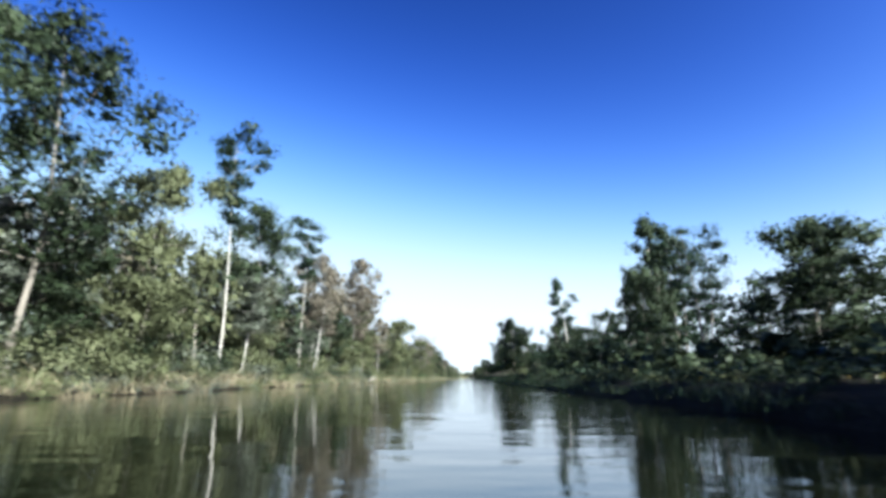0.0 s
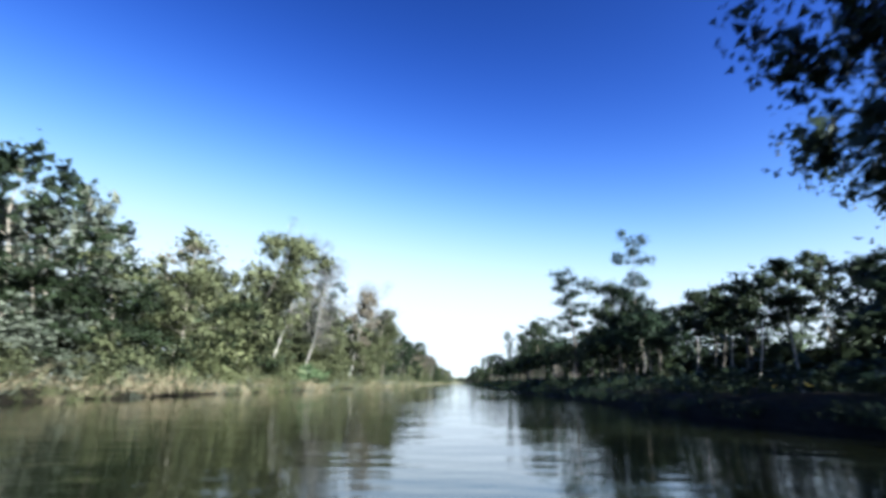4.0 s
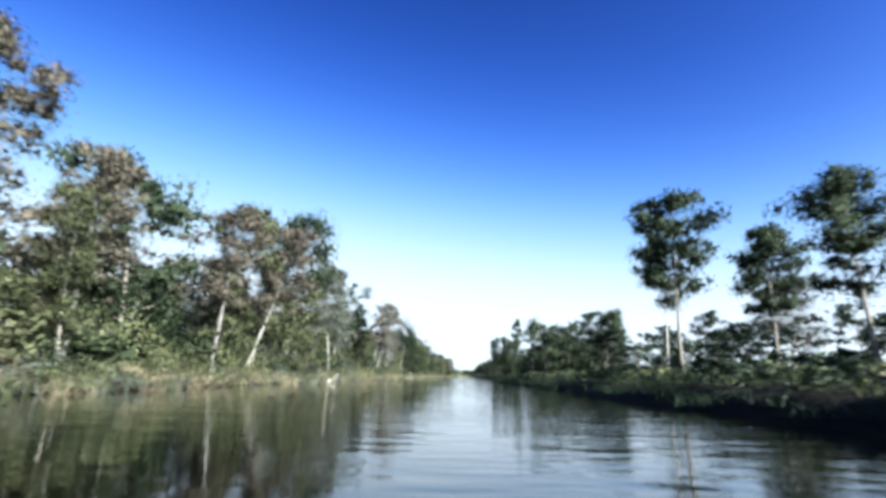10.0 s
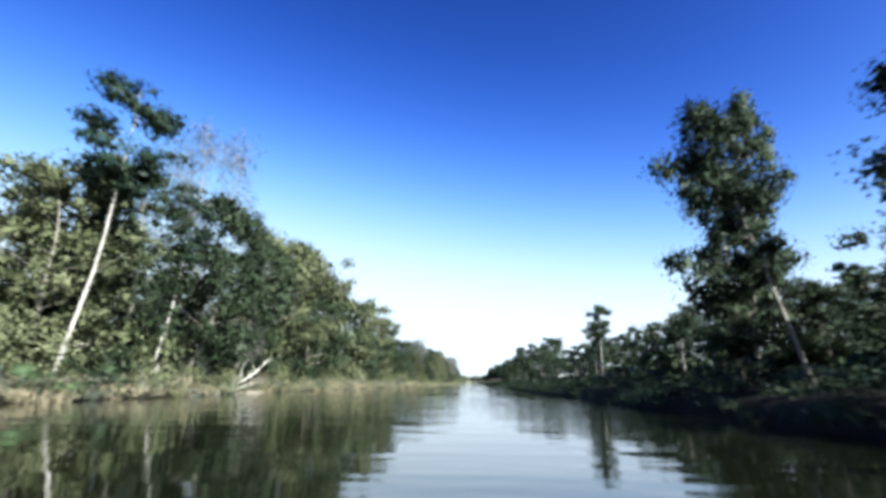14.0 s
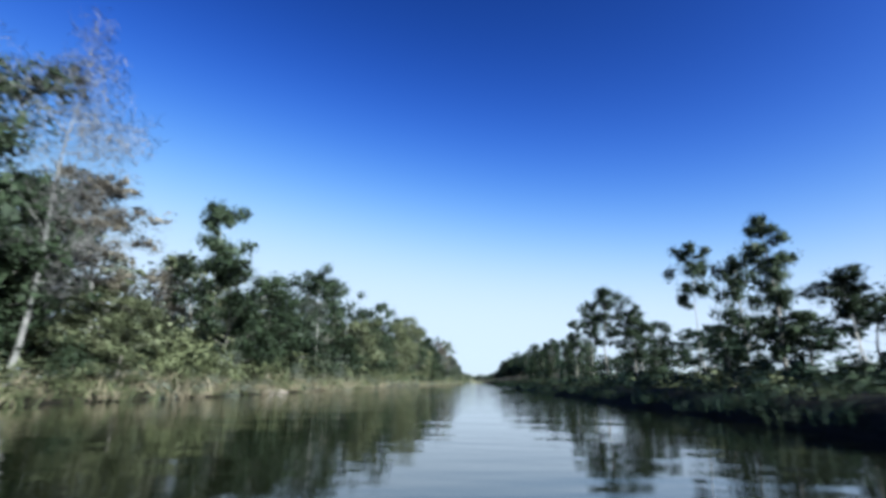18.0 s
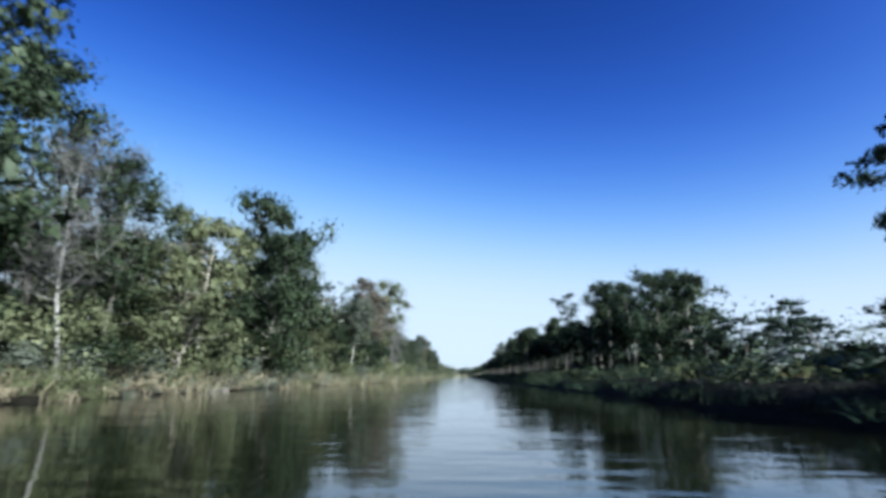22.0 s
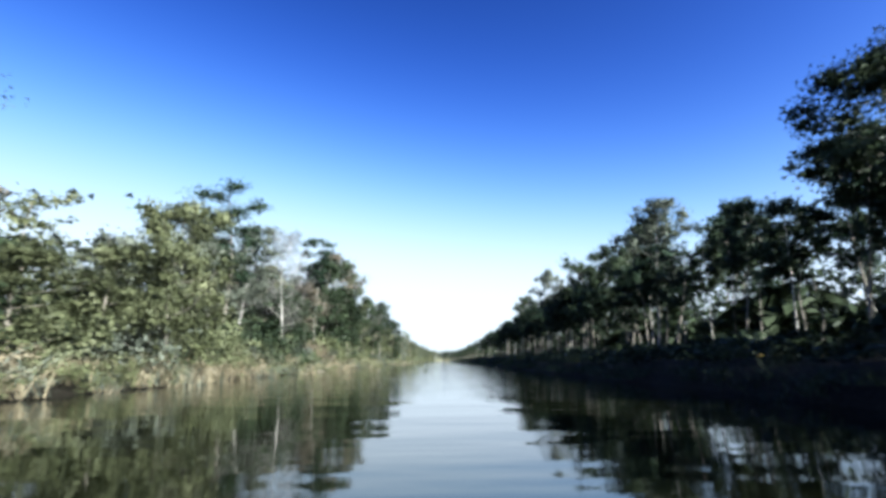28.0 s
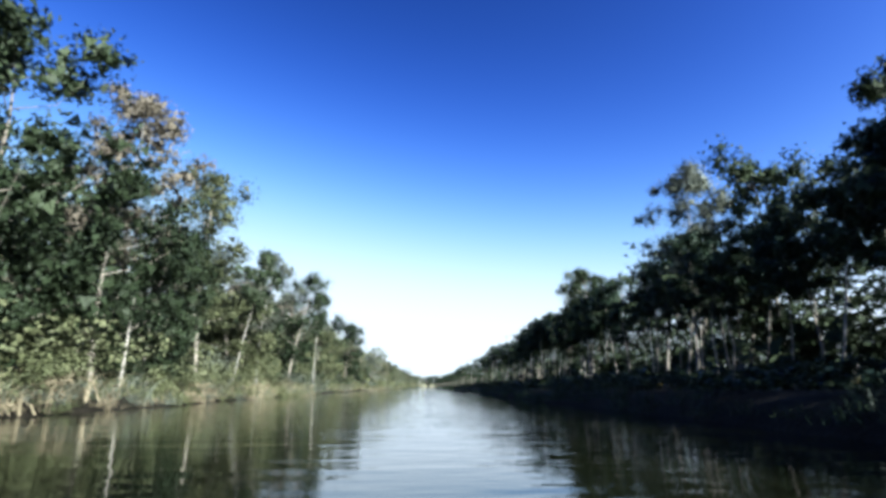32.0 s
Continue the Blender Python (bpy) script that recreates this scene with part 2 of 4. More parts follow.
def build_ground():
    ys = [-2600, -1200, -500, -200, -120] + [-80 + 3.5 * i for i in range(340)] + [1110 + 18.0 * i for i in range(1, 46)] + [2000, 2300, 2800, 3600]
    outs = [0.0, 0.25, 0.6, 1.1, 1.8, 2.8, 4.2, 6.5, 10, 16, 26, 45, 90, 250, 900, 2600]
    rows = []
    for y in ys:
        l, r = left_shore(y), right_shore(y)
        if y > END + 20:
            l, r = -0.6, 0.6
        xs = [l - o for o in reversed(outs)] + [l + 1.0, l + 3, (l + r) / 2, r - 3, r - 1.0] + [r + o for o in outs]
        if y > END + 20:
            xs = sorted(xs)
            rows.append([(x, y, 0.9) for x in xs])
        else:
            rows.append([(x, y, ground_height(x, y)) for x in xs])
    w = len(rows[0])
    verts = [v for row in rows for v in row]
    faces = [(i * w + j, i * w + j + 1, (i + 1) * w + j + 1, (i + 1) * w + j) for i in range(len(rows) - 1) for j in range(w - 1)]
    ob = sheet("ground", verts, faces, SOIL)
    tagged(ob, "brown leaf-littered soil of low canal banks, darkened for shade", "ground", kind="structure")
    n = 60
    wv = [(x, -300 + (END + 340) * i / n, 0.0) for i in range(n + 1) for x in (-22.0, 9.5)]
    water = sheet("water", wv, [(2 * i, 2 * i + 1, 2 * i + 3, 2 * i + 2) for i in range(n)], WATER)
    tagged(water, "calm dark greenish canal water with fine ripples", "water", kind="structure")


build_ground()

# ---- plants: how they grow ----
def tube(points, radii, sides):
    """A tapered round stem along a bent line."""
    p = np.array(points, float)
    n = len(p)
    t = np.gradient(p, axis=0)
    t /= np.linalg.norm(t, axis=1)[:, None] + 1e-9
    a = np.cross(t, [0.31, 0.17, 0.2] if abs(t[0][2]) > 0.8 else [0, 0, 1.0])
    a /= np.linalg.norm(a, axis=1)[:, None] + 1e-9
    b = np.cross(t, a)
    ang = np.arange(sides) * 2 * np.pi / sides
    ring = p[:, None] + np.array(radii)[:, None, None] * (np.cos(ang)[None, :, None] * a[:, None] + np.sin(ang)[None, :, None] * b[:, None])
    i, j = np.meshgrid(np.arange(n - 1), np.arange(sides), indexing="ij")
    q = i * sides + j
    k = i * sides + (j + 1) % sides
    f = np.concatenate([np.stack([q, k, k + sides], -1).reshape(-1, 3), np.stack([q, k + sides, q + sides], -1).reshape(-1, 3)])
    return ring.reshape(-1, 3), f


def join(pieces):
    """Joins (vertices, faces) or (vertices, faces, normals)."""
    vs, fs, ns, off = [], [], [], 0
    for v, f, *n in pieces:
        vs.append(v)
        fs.append(f + off)
        ns += n
        off += len(v)
    if not vs:
        return np.zeros((0, 3)), np.zeros((0, 3), int)
    if ns:
        return np.concatenate(vs), np.concatenate(fs), np.concatenate(ns)
    return np.concatenate(vs), np.concatenate(fs)


def leaves(rng, centres, outward, size, narrow=0.62):
    """One small pointed leaf spray at each centre, turned at random; it takes the light as its clump does, outward."""
    c = np.asarray(centres)
    n = len(c)
    u = rng.normal(size=(n, 3))
    u /= np.linalg.norm(u, axis=1)[:, None]
    w = np.cross(u, rng.normal(size=(n, 3)))
    w /= np.linalg.norm(w, axis=1)[:, None] + 1e-9
    flip = np.where((np.cross(w, u) * outward).sum(1) < 0, -1.0, 1.0)[:, None]
    w = w * flip
    s = size * rng.uniform(0.6, 1.35, (n, 1))
    v = np.stack([c + u * s * 0.7, c - u * s * 0.45 + w * s * narrow, c - u * s * 0.3 - w * s * narrow], 1).reshape(-1, 3)
    face = np.cross(w, u)
    face /= np.linalg.norm(face, axis=1)[:, None] + 1e-9
    nr = outward * 0.9 + face * 0.25 + np.array([0, 0, 0.15])
    nr /= np.linalg.norm(nr, axis=1)[:, None] + 1e-9
    order = np.arange(3 * n).reshape(n, 3)
    test = np.cross(v[1::3] - v[0::3], v[2::3] - v[0::3])
    bad = (test * outward).sum(1) < 0
    order[bad] = order[bad][:, ::-1]
    return v, order, np.repeat(nr, 3, axis=0)


def mesh_of(name, v, f, *rest):
    """A mesh of triangles, from (vertices, faces, material) or (vertices, faces, normals, material)."""
    mat = rest[-1]
    me = bpy.data.meshes.new(name)
    me.vertices.add(len(v))
    me.vertices.foreach_set("co", np.asarray(v, np.float32).ravel())
    me.loops.add(3 * len(f))
    me.loops.foreach_set("vertex_index", np.asarray(f, np.int32).ravel())
    me.polygons.add(len(f))
    me.polygons.foreach_set("loop_start", np.arange(0, 3 * len(f), 3, dtype=np.int32))
    me.polygons.foreach_set("use_smooth", np.ones(len(f), bool))
    me.materials.append(mat)
    me.update(calc_edges=True)
    if len(rest) > 1:
        me.normals_split_custom_set_from_vertices(np.asarray(rest[0], np.float32))
    return me


def spread_of(shape, u):
    """How far limbs reach at the height u of the crown (0 to 1)."""
    if shape == "round":
        return math.sqrt(max(0.05, 1 - (1.75 * u - 0.75) ** 2))
    if shape == "flat":
        return 0.35 + 0.65 * min(1, u * 1.3) * (1 if u < 0.85 else 0.75)
    if shape == "column":
        return 0.75 if u < 0.7 else 0.75 * (1 - u) / 0.3 + 0.15
    return 1.05 - 0.85 * u  # cone


def grow(seed, height, girth, crown_from, reach, limbs, clumps, per_clump, leaf, shape="round", flat=0.6, bend=0.03, lean=0.0,
         clump_size=0.3, rise=0.45, twigs=0, narrow=0.5, coarse=False, inner=0.0):
    """Trunk, limbs and foliage of one tree, standing at the origin."""
    rng = np.random.default_rng(seed)
    n = 9
    h = np.linspace(0, 1, n)
    drift = np.cumsum(rng.normal(0, bend, (n, 2)), axis=0) * height * 0.5
    for _ in range(2):
        drift[1:-1] = 0.25 * drift[:-2] + 0.5 * drift[1:-1] + 0.25 * drift[2:]
    drift -= drift[0]
    line = np.stack([drift[:, 0] + lean * height * h ** 1.2, drift[:, 1], h * height * 0.97], 1)
    line[0, 2] = -0.5
    rad = girth * (1 - 0.88 * h ** 0.9)
    rad[0] *= 1.5
    wood = [tube(line[::2], rad[::2], 5) if coarse else tube(line, rad, 7)]
    at = lambda f: np.array([np.interp(f, h, line[:, k]) for k in range(3)])
    spots = []
    turn = rng.uniform(0, 6.28)
    for i in range(limbs):
        u = (i + rng.uniform(0.1, 0.9)) / limbs
        f = crown_from + (1 - crown_from) * u * 0.97
        s = at(f)
        turn += 2.4 + rng.normal(0, 0.5)
        length = reach * spread_of(shape, u) * rng.uniform(0.6, 1.2)
        up = rise * rng.uniform(0.3, 1.5)
        d = np.array([math.cos(turn), math.sin(turn), 0])
        mid = s + d * length * 0.5 + [0, 0, length * up * 0.35]
        tip = s + d * length + [0, 0, length * up] + rng.normal(0, 0.12, 3) * length
        r0 = max(0.025, girth * 0.42 * (1 - 0.8 * f))
        wood.append(tube([s, tip], [r0, r0 * 0.2], 3) if coarse else tube([s, mid, tip], [r0, r0 * 0.6, r0 * 0.2], 4))
        for k in range(twigs):
            a = s + (tip - s) * rng.uniform(0.3, 0.95)
            e = a + rng.normal(0, 0.3, 3) * length + [0, 0, 0.22 * length]
            wood.append(tube([a, (a + e) / 2 + rng.normal(0, 0.05, 3) * length, e], [r0 * 0.4, r0 * 0.25, 0.006], 3))
        for k in range(clumps):
            w = 1.0 if k == 0 else rng.uniform(0.35, 1.0)
            c = s + (tip - s) * w + np.clip(rng.normal(0, 0.13, 3), -0.22, 0.22) * length * np.array([1, 1, 0.8])
            spots.append((c, reach * clump_size * rng.uniform(0.6, 1.3)))
    if clumps:
        spots.append((at(1.0), reach * clump_size))
    cs, outs, deep, deep_outs = [], [], [], []
    heart = at(crown_from + 0.35 * (1 - crown_from))
    for c, r in spots:
        m = max(3, int(per_clump * rng.uniform(0.6, 1.4)))
        g = rng.normal(size=(m, 3))
        g *= (rng.uniform(0.3, 1.12, (m, 1)) ** 0.5) / (np.linalg.norm(g, axis=1)[:, None] + 1e-9)
        cs.append(c + g * r * np.array([1, 1, flat]))
        away = (c - heart) / (np.linalg.norm(c - heart) + 1e-6)
        o = g / (np.linalg.norm(g, axis=1)[:, None] + 1e-9) * 0.75 + away * 0.5
        outs.append(o / (np.linalg.norm(o, axis=1)[:, None] + 1e-9))
        if inner:
            q = 4 if coarse else 13
            i = rng.normal(size=(q, 3))
            i /= np.linalg.norm(i, axis=1)[:, None]
            deep.append(c + i * rng.uniform(0.1, 0.7, (q, 1)) * r * np.array([1, 1, flat]))
            deep_outs.append(i)
    fol = leaves(rng, np.concatenate(cs), np.concatenate(outs), leaf, narrow) if cs else (np.zeros((0, 3)), np.zeros((0, 3), int))
    if inner:
        fol = join([leaves(rng, np.concatenate(deep), np.concatenate(deep_outs), inner, 0.6), fol])
    return wood[0], join(wood[1:]), fol


KIND = {}  # kind -> list of (wood, foliage, height); and the look of each kind
LOOK = {
    "pine": ("pine", "pine_tree", "dark", "pine", "tall pine with bare trunk and layered dark needles"),
    "white_pine": ("mast", "pine_tree", "pale", "pine", "tall pine with a sunlit pale trunk and flat crown"),
    "oak": ("broad", "broadleaf_tree", "grey", "oak", "dense dark green broadleaf tree on the canal bank"),
    "olive": ("broad", "broadleaf_tree", "grey", "olive", "olive green leafy tree leaning over the bank scrub"),
    "tall": ("tall", "broadleaf_tree", "grey", "oak", "tall broadleaf tree with clumped green crown"),
    "stem": ("stem", "broadleaf_tree", "grey", "oak", "broadleaf tree with bare lower trunk and clumped crown"),
    "tall_olive": ("tall", "broadleaf_tree", "grey", "olive", "tall sunlit tree with airy yellowish green crown"),
    "rust": ("feather", "cypress_tree", "ash", "rust", "autumn cypress with rusty brown feathery needles"),
    "cypress": ("feather", "cypress_tree", "ash", "grey", "slim cypress with thin greyish green needles"),
    "column": ("column", "broadleaf_tree", "grey", "oak", "narrow dark tree leafy almost to the ground"),
    "slim": ("slim", "slender_tree", "pale", "oak", "slender pale trunk with a small green crown"),
    "slim_dark": ("slim", "slender_tree", "grey", "pine", "slender forest tree with a small dark crown"),
    "bare": ("bare", "bare_tree", "ash", "twigs", "leafless pale grey tree with a haze of fine twigs"),
    "snag": ("snag", "dead_trunk", "pale", "grey", "broken bleached dead trunk without branches"),
    "parasol": ("parasol", "pine_tree", "pale", "pine", "lone pine with long bare trunk and small crown"),
}
SHAPES = {
    "pine": dict(height=20, girth=0.18, crown_from=0.45, reach=2.9, limbs=17, clumps=4, per_clump=55, leaf=0.18, inner=0.32, shape="flat", flat=0.62, clump_size=0.40, rise=0.25, narrow=0.42),
    "mast": dict(height=20, girth=0.13, bend=0.016, crown_from=0.62, reach=2.6, limbs=14, clumps=4, per_clump=60, leaf=0.18, inner=0.34, shape="flat", flat=0.5, clump_size=0.4, rise=0.3, narrow=0.42),
    "parasol": dict(height=14, girth=0.15, crown_from=0.52, reach=2.3, limbs=14, clumps=4, per_clump=60, leaf=0.18, inner=0.32, shape="round", flat=0.5, clump_size=0.38, rise=0.2, narrow=0.42),
    "broad": dict(height=12, girth=0.15, crown_from=0.10, reach=3.4, limbs=22, clumps=6, per_clump=58, leaf=0.15, inner=0.36, shape="round", flat=0.9, clump_size=0.30, rise=0.5),
    "tall": dict(height=18, girth=0.16, crown_from=0.28, reach=3.3, limbs=24, clumps=5, per_clump=64, leaf=0.15, inner=0.36, shape="round", flat=0.95, clump_size=0.36, rise=0.6),
    "stem": dict(height=15, girth=0.13, crown_from=0.42, reach=2.5, limbs=20, clumps=5, per_clump=62, leaf=0.145, inner=0.34, shape="round", flat=0.95, clump_size=0.36, rise=0.6),
    "feather": dict(height=17, girth=0.15, crown_from=0.40, reach=2.7, limbs=28, clumps=4, per_clump=66, leaf=0.145, inner=0.32, shape="round", flat=0.85, clump_size=0.33, rise=0.45, twigs=1, narrow=0.36),
    "slim": dict(height=15, girth=0.095, crown_from=0.56, reach=2.3, limbs=14, clumps=5, per_clump=46, leaf=0.175, inner=0.34, shape="round", flat=0.85, clump_size=0.36, rise=0.6),
    "column": dict(height=15, girth=0.17, crown_from=0.16, reach=1.8, limbs=24, clumps=4, per_clump=52, leaf=0.175, inner=0.33, shape="column", flat=0.8, clump_size=0.42, rise=0.7),
    "bare": dict(height=12, girth=0.12, crown_from=0.3, reach=2.9, limbs=18, clumps=6, per_clump=50, leaf=0.40, shape="round", flat=1.1, clump_size=0.30, rise=0.9, twigs=6, bend=0.03, narrow=0.035),
    "snag": dict(height=7, girth=0.11, crown_from=0.6, reach=0.5, limbs=2, clumps=0, per_clump=0, leaf=0.16, bend=0.012),
}
VARIANTS = 4


def fitted(grown, height):
    """Scales a tree upright so that all but its last shoots stay within its height."""
    fol = grown[-1]
    if len(fol[0]):
        k = height / float(np.percentile(fol[0][:, 2], 97))
        for piece in grown:
            piece[0][:, 2] *= k
    return grown


def prototypes():
    for shape, spec in SHAPES.items():
        KIND[shape] = [fitted(grow(100 * k + 7 * len(shape) + ord(shape[1]), **spec), spec["height"]) for k in range(VARIANTS)]
        light = dict(spec)
        light["per_clump"], light["leaf"] = int(spec["per_clump"] * 0.6), spec["leaf"] * 1.25
        KIND["light_" + shape] = [fitted(grow(100 * k + 7 * len(shape) + ord(shape[1]), **light), spec["height"]) for k in range(VARIANTS)]
        thin = dict(spec)
        thin["per_clump"], thin["leaf"] = max(4, int(spec["per_clump"] * 0.2)), spec["leaf"] * 1.9
        thin["limbs"], thin["twigs"], thin["coarse"], thin["inner"] = max(6, int(spec["limbs"] * 0.65)), 0, True, spec.get("inner", 0) * 1.5
        KIND["far_" + shape] = [fitted(grow(900 + 31 * k + ord(shape[1]), **thin), spec["height"]) for k in range(3)]


prototypes()
MADE = {}
BARE_STEMS = []  # where trunks stand free and show


def tree(look_name, x, y, height, spread=1.0, lean=0.0, plain=False):
    """A tree of that look, with its foot on the ground at x, y."""
    shape, name, bark, leaf, label = LOOK[look_name]
    if look_name in ("white_pine", "slim", "snag", "bare") and x < 0:
        BARE_STEMS.append(y)
    rng = random.Random(round(x * 37 + y * 101))
    k = rng.randrange(VARIANTS)
    own = ("light_" if x > 18 or x < -22 or plain else "") + shape  # the trees behind have coarser sprays
    key = (look_name, own, k)
    if key not in MADE:
        trunk, limbs, fol = KIND[own][k]
        MADE[key] = [("trunk", mesh_of("trunk", *join([trunk, limbs]), BARK[bark]))]
        if len(fol[1]):
            MADE[key].append(("crown", mesh_of("crown", *fol, LEAF[leaf])))
    root = new(name)
    root.empty_display_size = 0.5
    for part_name, me in MADE[key]:
        new(part_name, me).parent = root
    s = height / SHAPES[shape]["height"]
    w = (0.45 + 0.55 * s) * spread
    a = rng.uniform(0, 360)
    root.matrix_world = pose(x, y, ground_height(x, y), 0, lean, 0) @ pose(0, 0, 0, 0, 0, a) @ Matrix.Diagonal((w, w, s, 1))
    tagged(root, label, "tree", "trees along the canal banks")
    return root


def placed(piece, x, y, z, turn, w, h, lean=0.0):
    v, f, *n = piece
    c, s = math.cos(turn), math.sin(turn)
    o = np.empty_like(v)
    o[:, 0] = (v[:, 0] * c - v[:, 1] * s) * w + x + lean * v[:, 2] * h
    o[:, 1] = (v[:, 0] * s + v[:, 1] * c) * w + y
    o[:, 2] = v[:, 2] * h + z
    if n:
        q = n[0]
        return o, f, np.stack([q[:, 0] * c - q[:, 1] * s, q[:, 0] * s + q[:, 1] * c, q[:, 2]], 1)
    return o, f


def bush(seed, count=405, height=3.0, width=1.7, leaf=0.135, inner=5, deep=1.5):
    """A shrub that is leafy to the ground, with lobes, as one mesh."""
    rng = np.random.default_rng(seed)
    lobes = [(rng.normal(0, 0.42, 2) * width, rng.uniform(0.25, 0.8) * height, rng.uniform(0.35, 0.6) * width) for _ in range(9)]
    cs, outs = [], []
    for (c, z, r) in lobes:
        g = rng.normal(size=(count // 9, 3))
        g *= (rng.uniform(0.3, 1, (len(g), 1)) ** 0.4) / np.linalg.norm(g, axis=1)[:, None]
        cs.append(np.array([c[0], c[1], z]) + g * r * [1, 1, 0.8])
        o = g + np.array([c[0], c[1], 0.5 * z]) * 0.5
        outs.append(o / (np.linalg.norm(o, axis=1)[:, None] + 1e-9))
    c, o = np.concatenate(cs), np.concatenate(outs)
    keep = c[:, 2] > -0.1
    i = rng.normal(size=(len(lobes), inner, 3))
    i /= np.linalg.norm(i, axis=2)[:, :, None]
    d = np.concatenate([np.array([c[0], c[1], z]) + i[n] * 0.45 * r for n, (c, z, r) in enumerate(lobes)])
    return join([leaves(rng, d, i.reshape(-1, 3), leaf * deep, 0.55), leaves(rng, c[keep], o[keep], leaf, 0.5)])


def stems(seed, height=3.0, width=1.7):
    rng = np.random.default_rng(seed)
    out = []
    for _ in range(7):
        tip = np.array([*(rng.normal(0, 0.45, 2) * width), height * rng.uniform(0.5, 0.85)])
        out.append(tube([[0, 0, -0.2], tip * [0.35, 0.35, 0.5], tip], [0.035, 0.025, 0.008], 4))
    return join(out)


def tuft(seed, blades=48, height=1.1, width=1.0):
    """A tussock of grass: bent pointed blades."""
    rng = np.random.default_rng(seed)
    foot = np.c_[rng.normal(0, width * 0.45, (blades, 2)), np.full(blades, -0.1)]
    out = np.c_[rng.normal(0, 0.42, (blades, 2)), np.ones(blades)] * height * rng.uniform(0.3, 1.15, (blades, 1))
    mid = foot + out * 0.55
    tip = foot + out * np.array([1.9, 1.9, 0.92])
    side = np.c_[rng.normal(size=(blades, 2)), np.zeros(blades)]
    side *= 0.024 / np.linalg.norm(side, axis=1)[:, None]
    v = np.stack([foot - side, foot + side, mid + side * 0.8, mid - side * 0.8, tip], 1).reshape(-1, 3)
    b = np.arange(blades)[:, None] * 5
    f = np.concatenate([b + [0, 1, 2], b + [0, 2, 3], b + [3, 2, 4]])
    return v, f


def palmetto(seed, fans=11):
    """Fan-leaved palmetto: stalks with pleated pointed fans, one piece a frond."""
    rng = np.random.default_rng(seed)
    fronds = []
    for _ in range(fans):
        a, e, ln = rng.uniform(0, 6.28), rng.uniform(0.35, 1.25), rng.uniform(0.7, 1.3)
        d = np.array([math.cos(a) * math.cos(e), math.sin(a) * math.cos(e), math.sin(e)])
        end = d * ln
        v, f = tube([[0, 0, -0.1], end * 0.5 + [0, 0, 0.05], end], [0.02, 0.015, 0.01], 3)
        side = np.cross(d, [0, 0, 1.0])
        side /= np.linalg.norm(side)
        fold = np.cross(d, side)
        verts, faces, hub = [*v, end], [*f], len(v)
        faces += [(hub - 3, hub - 2, hub), (hub - 2, hub - 1, hub)]
        blades = np.linspace(-1.35, 1.35, 13)
        step = blades[1] - blades[0]
        for k, s in enumerate(np.r_[blades - step / 2, blades[-1] + step / 2]):
            verts.append(end + (d * math.cos(s) + side * math.sin(s)) * 0.30 - fold * 0.02)
        for k, s in enumerate(blades):
            dd = d * math.cos(s) + side * math.sin(s)
            verts += [end + dd * 0.32 + fold * 0.02, end + dd * rng.uniform(0.5, 0.62) + [0, 0, -0.08]]
            lo, ridge, tip = hub + 1 + k, hub + 15 + 2 * k, hub + 16 + 2 * k
            faces += [(hub, lo, ridge), (hub, ridge, lo + 1), (lo, tip, ridge), (ridge, tip, lo + 1)]
        fronds.append((np.array(verts), np.array(faces)))
    return fronds


BUSHES = [bush(40 + k, 702, leaf=0.135) for k in range(6)]
FAR_BUSHES = [bush(70 + k, 90, leaf=0.44) for k in range(4)]
TALL_BUSHES = [bush(60 + k, 396, leaf=0.095, inner=6, deep=1.1) for k in range(4)]
HERBS = [bush(90 + k, 198, leaf=0.18, inner=3) for k in range(5)]
SHADE_HERBS = [bush(80 + k, 72, leaf=0.28, inner=2) for k in range(4)]
SHADE_BUSHES = [bush(50 + k, 198, leaf=0.24) for k in range(4)]
TUFTS = [tuft(20 + k) for k in range(5)]
PALMS = [palmetto(10 + k) for k in range(3)]
BUSH_MESH = {}


def shrub(look_name, x, y, height, width=1.0):
    rng = random.Random(round(x * 53 + y * 91))
    k = rng.randrange(len(BUSHES))
    if (look_name, k) not in BUSH_MESH:
        BUSH_MESH[look_name, k] = (mesh_of("foliage", *BUSHES[k], LEAF[look_name]), mesh_of("stem", *stems(k), BARK["grey"]))
    ob = new("shrub")
    ob.empty_display_size = 0.3
    for name, me in zip(("foliage", "stem"), BUSH_MESH[look_name, k]):
        new(name, me).parent = ob
    s = height / 3.0
    ob.matrix_world = pose(x, y, ground_height(x, y) - 0.1, 0, 0, rng.uniform(0, 360)) @ Matrix.Diagonal((s * width, s * width, s, 1))
    words = {"oak": "dark green", "olive": "olive green", "rust": "rusty brown", "grey": "greyish thin-leaved", "sedge": "yellowish green", "straw": "dry straw-coloured"}
    tagged(ob, words[look_name] + " bushy shrub at the water's edge", "shrub", "shrubs along the canal banks")


def palm_clump(x, y, size=1.0):
    rng = random.Random(round(x * 53 + y * 91))
    k = rng.randrange(3)
    if ("palm", k) not in BUSH_MESH:
        BUSH_MESH["palm", k] = [mesh_of("frond", *f, LEAF["palm"]) for f in PALMS[k]]
    ob = new("palmetto")
    ob.empty_display_size = 0.3
    for me in BUSH_MESH["palm", k]:
        new("frond", me).parent = ob
    ob.matrix_world = pose(x, y, ground_height(x, y), 0, 0, rng.uniform(0, 360)) @ Matrix.Diagonal((size, size, size, 1))
    tagged(ob, "green fan-leaved palmetto clump on the bank", "palmetto", "palmettos on the bank")


